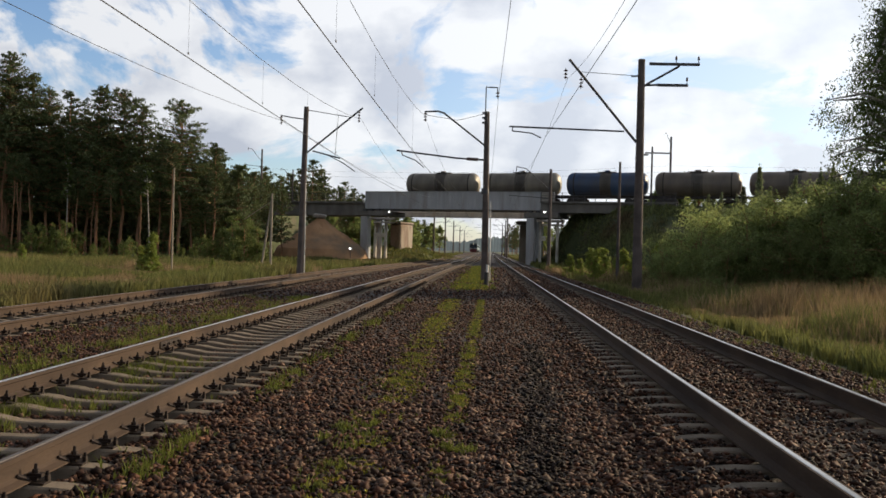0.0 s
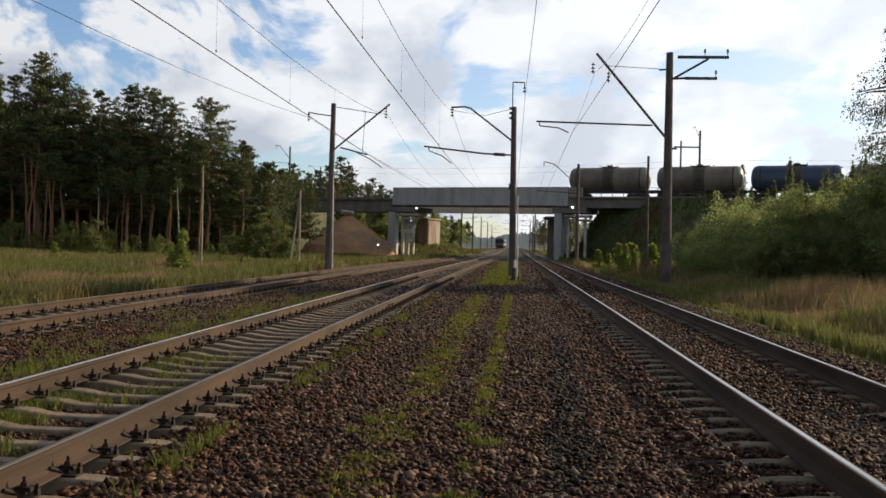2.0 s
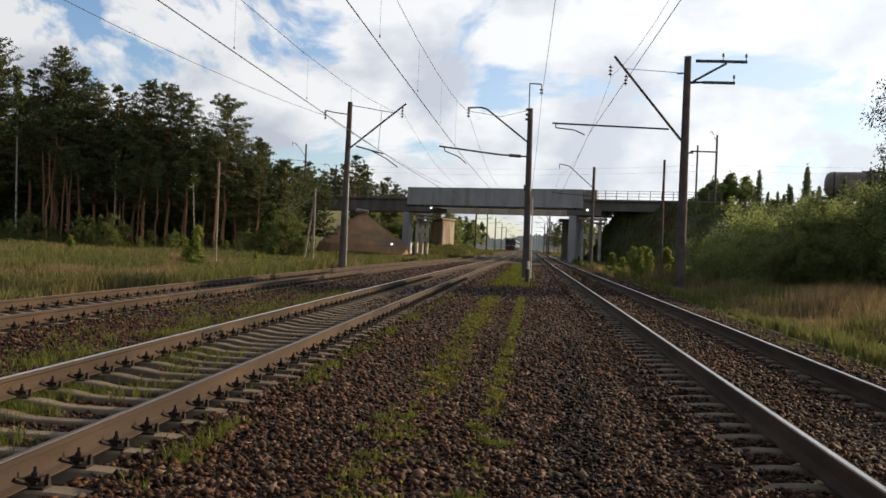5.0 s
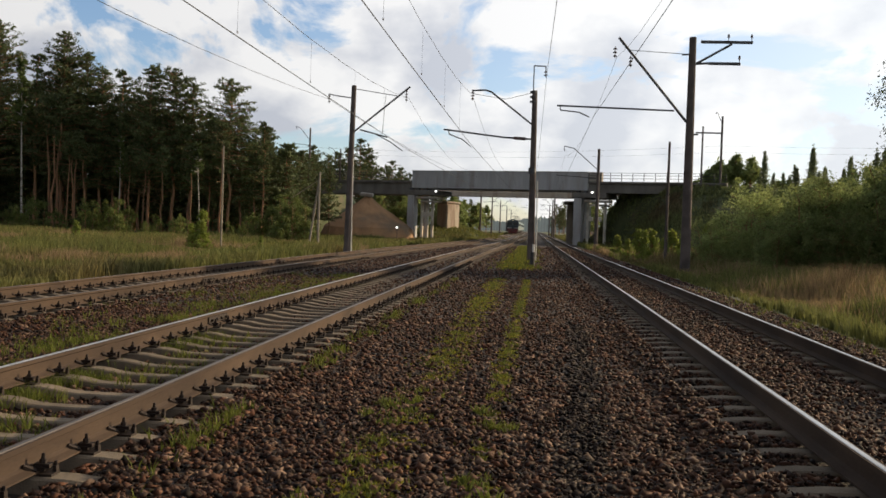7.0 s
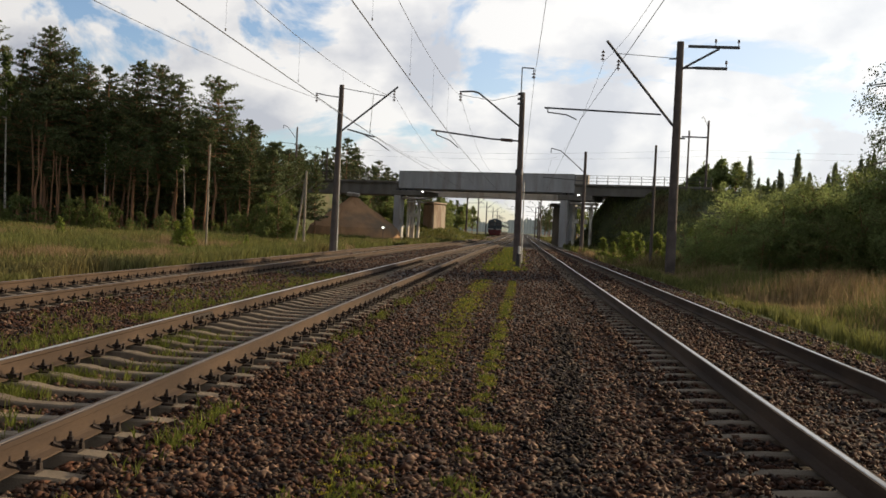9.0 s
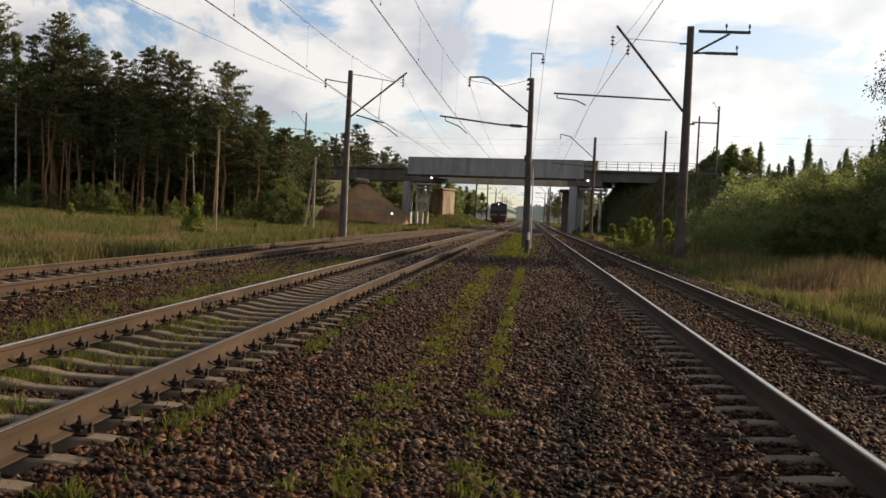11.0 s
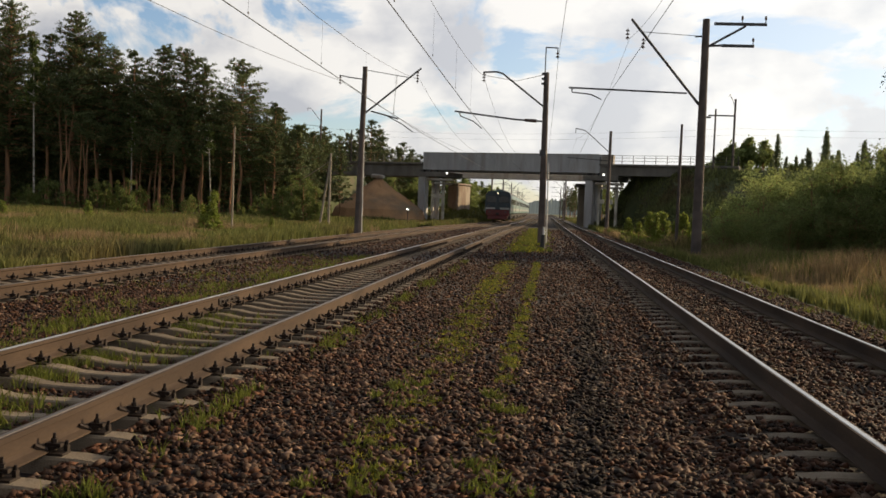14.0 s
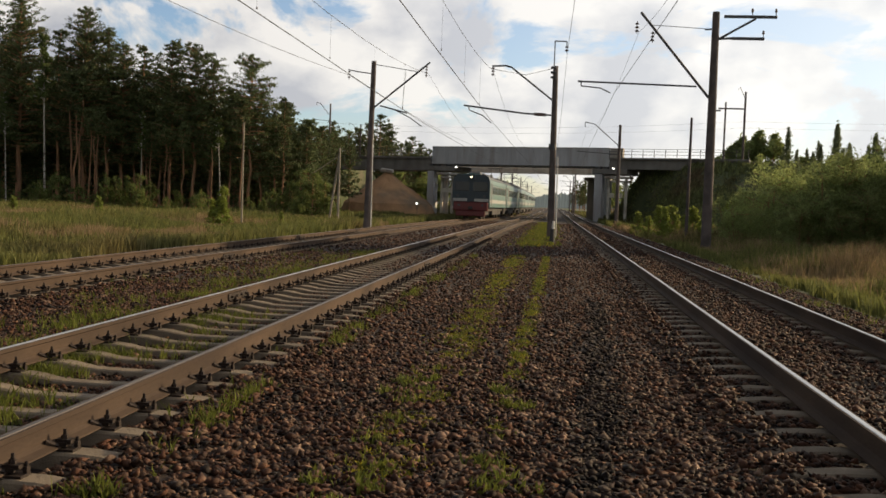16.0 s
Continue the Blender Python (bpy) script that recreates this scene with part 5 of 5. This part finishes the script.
    birch = broadleaf("birch_tree", "leafy birch with drooping twigs beside the verge", "birch tree", "", 11, 2.6, 71, LEAF, BIRCHBARK, 0.046, 840, 84, droop=0.7, low=0.16)
    birch.matrix_basis = pose(19.7, 45.8, float(land(19.7, 45.8)), 0, 0, 40)
    birch.scale = (1.5, 1.5, 1.42)
    # far woods where the line ends, their haze given by a faint grey glow
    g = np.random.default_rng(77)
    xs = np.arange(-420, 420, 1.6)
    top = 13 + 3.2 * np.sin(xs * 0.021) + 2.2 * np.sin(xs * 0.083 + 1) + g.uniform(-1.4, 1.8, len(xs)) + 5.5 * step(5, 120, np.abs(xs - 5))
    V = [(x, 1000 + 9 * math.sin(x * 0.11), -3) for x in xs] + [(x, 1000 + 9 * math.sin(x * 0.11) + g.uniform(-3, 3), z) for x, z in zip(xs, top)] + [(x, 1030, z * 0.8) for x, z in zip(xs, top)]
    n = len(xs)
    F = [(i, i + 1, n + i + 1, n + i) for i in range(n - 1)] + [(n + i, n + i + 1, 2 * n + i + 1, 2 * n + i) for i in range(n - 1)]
    tagged(raw("backdrop", V, F, HAZED_WOODS), "grey-green woods on the horizon with haze glowing in their colour", "woods", kind="structure")


def make_line_poles():
    simple_mast(-19.85, 59, -0.4, 6.4, 0.066, "thin pale weathered wooden pole in the meadow", name="line_pole", m_=WOOD, group="line poles")
    a = thing("strutted_pole", pose(-18.1, 78.7, -0.2), "pale strutted concrete pole with a leaning brace", "utility pole", "line poles")
    part("post", rod(bmesh.new(), (0, 0, -0.3), (0, 0, 5.8), 0.11, 0.085, 8), WOOD, a)
    part("brace", rod(bmesh.new(), (-0.75, 0, -0.3), (-0.02, 0, 5.2), 0.1, 0.08, 8), WOOD, a)
    part("stay", rod(bmesh.new(), (-2.3, 0, 3.6), (-0.1, 0, 5.1), 0.03, 0.03, 6), WOOD, a)
    for x, y, g, h, r in ((-35.3, 146, 7.2, 8.9, 0.19), (-35.8, 172, 6.5, 8.6, 0.18)):
        simple_mast(x, y, g, h, r, "catenary mast on the overpass embankment", -2.2)
    p = thing("portal_mast", pose(21.1, 124.8, 7.0), "pair of slim masts joined by a bar on the embankment", "mast", "catenary masts")
    part("post", rod(bmesh.new(), (0, 0, -0.4), (0, 0, 8.4), 0.13, 0.11, 8), MAST, p)
    part("post", rod(bmesh.new(), (2.4, 0, -0.4), (2.4, 0, 9.75), 0.16, 0.13, 8), MAST, p)
    part("crossbar", boxed(-0.9, 2.4, -0.06, 0.06, 7.5, 7.68), STEEL, p)
    part("horn", tube(bmesh.new(), ((2.3, 0, 9.0), (1.7, 0, 10.3), (1.5, 0, 10.0)), 0.035), STEEL, p)


make_stones()
make_grass()
make_bank_grass()
make_trees()
make_line_poles()


# ---- trains ----
def tank_car(paint, label):
    c = thing("tank_wagon", Matrix(), label, "tank wagon", "tank wagons")
    L_, r, zc = 10.9, 1.58, 2.85
    bm = bmesh.new()
    prev, n = None, 28
    stations = ((0, 0.0), (0.03, 0.45), (0.12, 0.95), (0.28, 1.28), (0.5, 1.47), (0.8, r), (L_ - 0.8, r), (L_ - 0.5, 1.47), (L_ - 0.28, 1.28), (L_ - 0.12, 0.95), (L_ - 0.03, 0.45), (L_, 0.0))
    for x, q in stations:
        ring = [bm.verts.new((x, q * math.sin(2 * math.pi * i / n), zc + q * math.cos(2 * math.pi * i / n))) for i in range(n)] if q else [bm.verts.new((x, 0, zc))]
        if prev:
            for i in range(n):
                j = (i + 1) % n
                if len(prev) == 1:
                    bm.faces.new((prev[0], ring[i], ring[j]))
                elif len(ring) == 1:
                    bm.faces.new((prev[i], ring[0], prev[j]))
                else:
                    bm.faces.new((prev[i], ring[i], ring[j], prev[j]))
        prev = ring
    bmesh.ops.recalc_face_normals(bm, faces=bm.faces)
    part("barrel", bm, paint, c, smooth=True)
    for x in (1.2, L_ - 1.2):
        b = bmesh.new()
        bmesh.ops.create_cone(b, cap_ends=False, segments=28, radius1=r + 0.015, radius2=r + 0.015, depth=0.16, matrix=Matrix.Translation((x, 0, zc)) @ Matrix.Rotation(math.pi / 2, 4, "Y"))
        part("tie_band", b, UNDER, c)
    b = bmesh.new()
    bmesh.ops.create_cone(b, cap_ends=False, segments=28, radius1=r + 0.008, radius2=r + 0.008, depth=1.5, matrix=Matrix.Translation((L_ / 2, 0, zc)) @ Matrix.Rotation(math.pi / 2, 4, "Y"))
    part("spill_stain", b, OILSTAIN, c, "dark spilled-oil band")
    part("dome", rod(bmesh.new(), (L_ / 2, 0, zc + r - 0.1), (L_ / 2, 0, zc + r + 0.28), 0.42, 0.36, 14), paint, c)
    b = bmesh.new()
    box(b, L_ / 2 - 1.2, L_ / 2 + 1.2, -0.6, 0.6, zc + r + 0.02, zc + r + 0.07)
    for x in (-1.2, -0.4, 0.4, 1.2):
        box(b, L_ / 2 + x - 0.02, L_ / 2 + x + 0.02, -0.6, -0.56, zc + r, zc + r + 0.3)
    part("catwalk", b, UNDER, c)
    b = bmesh.new()
    for x in (-0.35, 0.35):
        tube(b, ((L_ / 2 + x, -1.75, 1.2), (L_ / 2 + x, -1.72, 2.9), (L_ / 2 + x, -0.6, zc + r + 0.1)), 0.03)
    for i in range(6):
        tube(b, ((L_ / 2 - 0.35, -1.74, 1.4 + 0.28 * i), (L_ / 2 + 0.35, -1.74, 1.4 + 0.28 * i)), 0.02)
    part("ladder", b, UNDER, c)
    part("underframe", boxed(-0.5, L_ + 0.5, -0.35, 0.35, 0.98, 1.3, bevel=0.03), UNDER, c)
    for x in (0.0, L_):
        part("end_beam", boxed(x - 0.12, x + 0.12, -1.4, 1.4, 0.98, 1.3, bevel=0.02), UNDER, c)
    for x in (-0.55, L_ + 0.55):
        part("coupler", boxed(x - 0.4, x + 0.4, -0.16, 0.16, 0.95, 1.25, bevel=0.04), UNDER, c)
    for x in (1.55, L_ - 1.55):
        bg = part("bogie", boxed(x - 1.25, x + 1.25, -1.05, -0.9, 0.45, 0.85, bevel=0.06), UNDER, c)
        part("bolster", boxed(x - 0.25, x + 0.25, -1.1, 1.1, 0.6, 1.05, bevel=0.05), UNDER, bg)
        part("side_frame", boxed(x - 1.25, x + 1.25, 0.9, 1.05, 0.45, 0.85, bevel=0.06), UNDER, bg)
        for wx in (-0.92, 0.92):
            b = bmesh.new()
            for s in (-0.79, 0.79):
                rod(b, (x + wx, s - 0.07, 0.475), (x + wx, s + 0.07, 0.475), 0.475, n=20)
            rod(b, (x + wx, -0.9, 0.475), (x + wx, 0.9, 0.475), 0.08)
            part("wheelset", b, UNDER, bg)
    return c


def rail_car(head):
    c = thing("train_carriage", Matrix(), "green leading carriage with blue cab, cream band and red apron" if head else "green and cream suburban train carriage", "train carriage", "train carriages")
    half, L_ = 1.74, 19.6
    body = ((-half, 1.15), (half, 1.15), (half + 0.02, 2.0), (half, 3.35), (half - 0.12, 3.72), (half - 0.5, 4.02), (half - 1.0, 4.2), (0, 4.27),
            (-half + 1.0, 4.2), (-half + 0.5, 4.02), (-half + 0.12, 3.72), (-half, 3.35), (-half - 0.02, 2.0))
    shell = part("body", prism(bmesh.new(), body, 0.45 if head else 0.1, L_), EMUGREEN, c)
    roof = ((half - 0.1, 3.74), (half - 0.49, 4.04), (half - 1.0, 4.22), (0, 4.30), (-half + 1.0, 4.22), (-half + 0.49, 4.04), (-half + 0.1, 3.74), (0, 3.7))
    part("roof", prism(bmesh.new(), roof, 0.5, L_ - 0.02), ROOF, c)
    for y in (3, 7, 11, 15):
        part("roof_vent", boxed(-0.5, 0.5, y, y + 1.3, 4.27, 4.5, bevel=0.05), ROOF, c)
    for s in (-1, 1):
        part("side_band", boxed(s * (half + 0.005) - 0.012, s * (half + 0.005) + 0.012, 0.6, L_ - 0.1, 1.55, 1.95), EMUWHITE, c, "cream lower stripe")
        for i in range(9):
            y = 2.6 + i * 1.75
            w = part("window", boxed(s * half - 0.02, s * half + 0.02, y, y + 1.2, 2.35, 3.2, bevel=0.02), EMUWHITE, c)
            part("pane", boxed(s * (half + 0.012) - 0.02, s * (half + 0.012) + 0.02, y + 0.06, y + 1.14, 2.41, 3.14), GLASS, w)
        for y in (1.2, L_ - 1.7):
            part("door", boxed(s * (half + 0.006) - 0.02, s * (half + 0.006) + 0.02, y, y + 1.15, 1.3, 3.4, bevel=0.02), ROOF, c)
    part("underframe", boxed(-1.35, 1.35, 0.6, L_ - 0.2, 0.75, 1.16, bevel=0.04), UNDER, c)
    part("equipment_box", boxed(-1.45, 1.45, 6.5, 12.5, 0.4, 0.8, bevel=0.05), UNDER, c)
    for y in (3.2, L_ - 3.2):
        bg = part("bogie", boxed(-1.25, 1.25, y - 1.5, y + 1.5, 0.38, 0.85, bevel=0.08), UNDER, c)
        for wy in (-1.2, 1.2):
            b = bmesh.new()
            for s in (-0.79, 0.79):
                rod(b, (s - 0.07, y + wy, 0.475), (s + 0.07, y + wy, 0.475), 0.475, n=16)
            part("wheelset", b, UNDER, bg)
    if head:
        front = ((-half, 1.62), (half, 1.62), (half, 3.55), (half - 0.14, 3.9), (half - 0.45, 4.14), (-half + 0.45, 4.14), (-half + 0.14, 3.9), (-half, 3.55))
        cab = part("cab_front", prism(bmesh.new(), front, 0.06, 0.5), EMUFRONT, c, "dark blue cab front")
        for s in (-1, 1):
            part("windscreen", boxed(s * 0.85 - 0.68, s * 0.85 + 0.68, 0.025, 0.08, 2.62, 3.5, bevel=0.02), GLASS, cab)
            part("marker_lamp", rod(bmesh.new(), (s * 1.25, 0.0, 2.15), (s * 1.25, 0.08, 2.15), 0.13, n=12), STEEL, cab)
            part("cream_band", boxed(s * 1.0 - 0.66, s * 1.0 + 0.66, 0.03, 0.08, 1.66, 1.92), EMUWHITE, cab, "cream band")
            part("buffer_lamp", rod(bmesh.new(), (s * 1.1, -0.02, 1.3), (s * 1.1, 0.06, 1.3), 0.11, n=12), STEEL, cab)
        part("cab_door", boxed(-0.32, 0.32, 0.03, 0.07, 1.7, 3.4, bevel=0.02), EMUFRONT, cab)
        part("headlight_housing", boxed(-0.35, 0.35, 0.0, 0.5, 3.7, 4.1, bevel=0.06), EMUFRONT, cab)
        part("headlight", rod(bmesh.new(), (0, -0.03, 3.9), (0, 0.02, 3.9), 0.085, n=14), LAMP, cab, "lit headlight")
        part("apron", boxed(-1.62, 1.62, 0.02, 0.5, 0.78, 1.62, bevel=0.08), EMURED, c, "red front apron")
        part("pilot", boxed(-1.4, 1.4, -0.05, 0.35, 0.28, 0.8, bevel=0.08), EMURED, c, "red pilot plough")
        part("coupler", boxed(-0.2, 0.2, -0.35, 0.2, 0.9, 1.2, bevel=0.05), UNDER, c)
    else:
        b = bmesh.new()
        tube(b, ((-0.5, 3.0, 4.45), (-0.5, 4.3, 5.0), (-0.5, 3.2, 5.62)), 0.03)
        tube(b, ((0.5, 3.0, 4.45), (0.5, 4.3, 5.0), (0.5, 3.2, 5.62)), 0.03)
        tube(b, ((-0.8, 3.2, 5.64), (0.8, 3.2, 5.64)), 0.035)
        part("pantograph", b, STEEL, c, "raised pantograph")
        part("gangway", boxed(-0.7, 0.7, -0.35, 0.1, 1.2, 3.4, bevel=0.05), UNDER, c)
    return c


def make_trains():
    wagons, cars = [], []
    kinds = [(TANKGREY, "cream tank wagon streaked with dark oil")] * 2 + [(TANKBLUE, "blue tank wagon streaked with dark oil")] + [(TANKBROWN, "grimy brown tank wagon streaked with oil")] * 4
    made = {}
    for i, (paint, label) in enumerate(kinds):
        if label in made:
            c = copy_thing(made[label], Matrix())
        else:
            c = made[label] = tank_car(paint, label)
        wagons.append((c, 5.46 + 11.78 * i))
    head, mid = rail_car(True), rail_car(False)
    cars = [head, mid] + [copy_thing(mid, Matrix()) for _ in range(5)]
    return wagons, cars


def train_y(t):
    return 87.8 + 21.7 * (16 - t)


def motions():
    wagons, cars = make_trains()
    for c, s in wagons:
        walk(c, [(t, BR @ pose(s + 10.05 * t, 2.6, 7.6)) for t in (0, 4, 8, 12, 16)])
    for i, c in enumerate(cars):
        rows = []
        for k in range(33):
            t = k * 0.5
            y = train_y(t) + i * 20.1
            a, b = float(track_x(0, y + 3.2)), float(track_x(0, y + 16.4))
            za, zb = float(rise(y + 3.2)), float(rise(y + 16.4))
            turn = -math.degrees(math.atan2(b - a, 13.2))
            tilt = math.degrees(math.atan2(zb - za, 13.2))
            rows.append((t, pose(a - (b - a) / 13.2 * 3.2, y, za - (zb - za) / 13.2 * 3.2, tilt, 0, turn)))
        walk(c, rows)


motions()
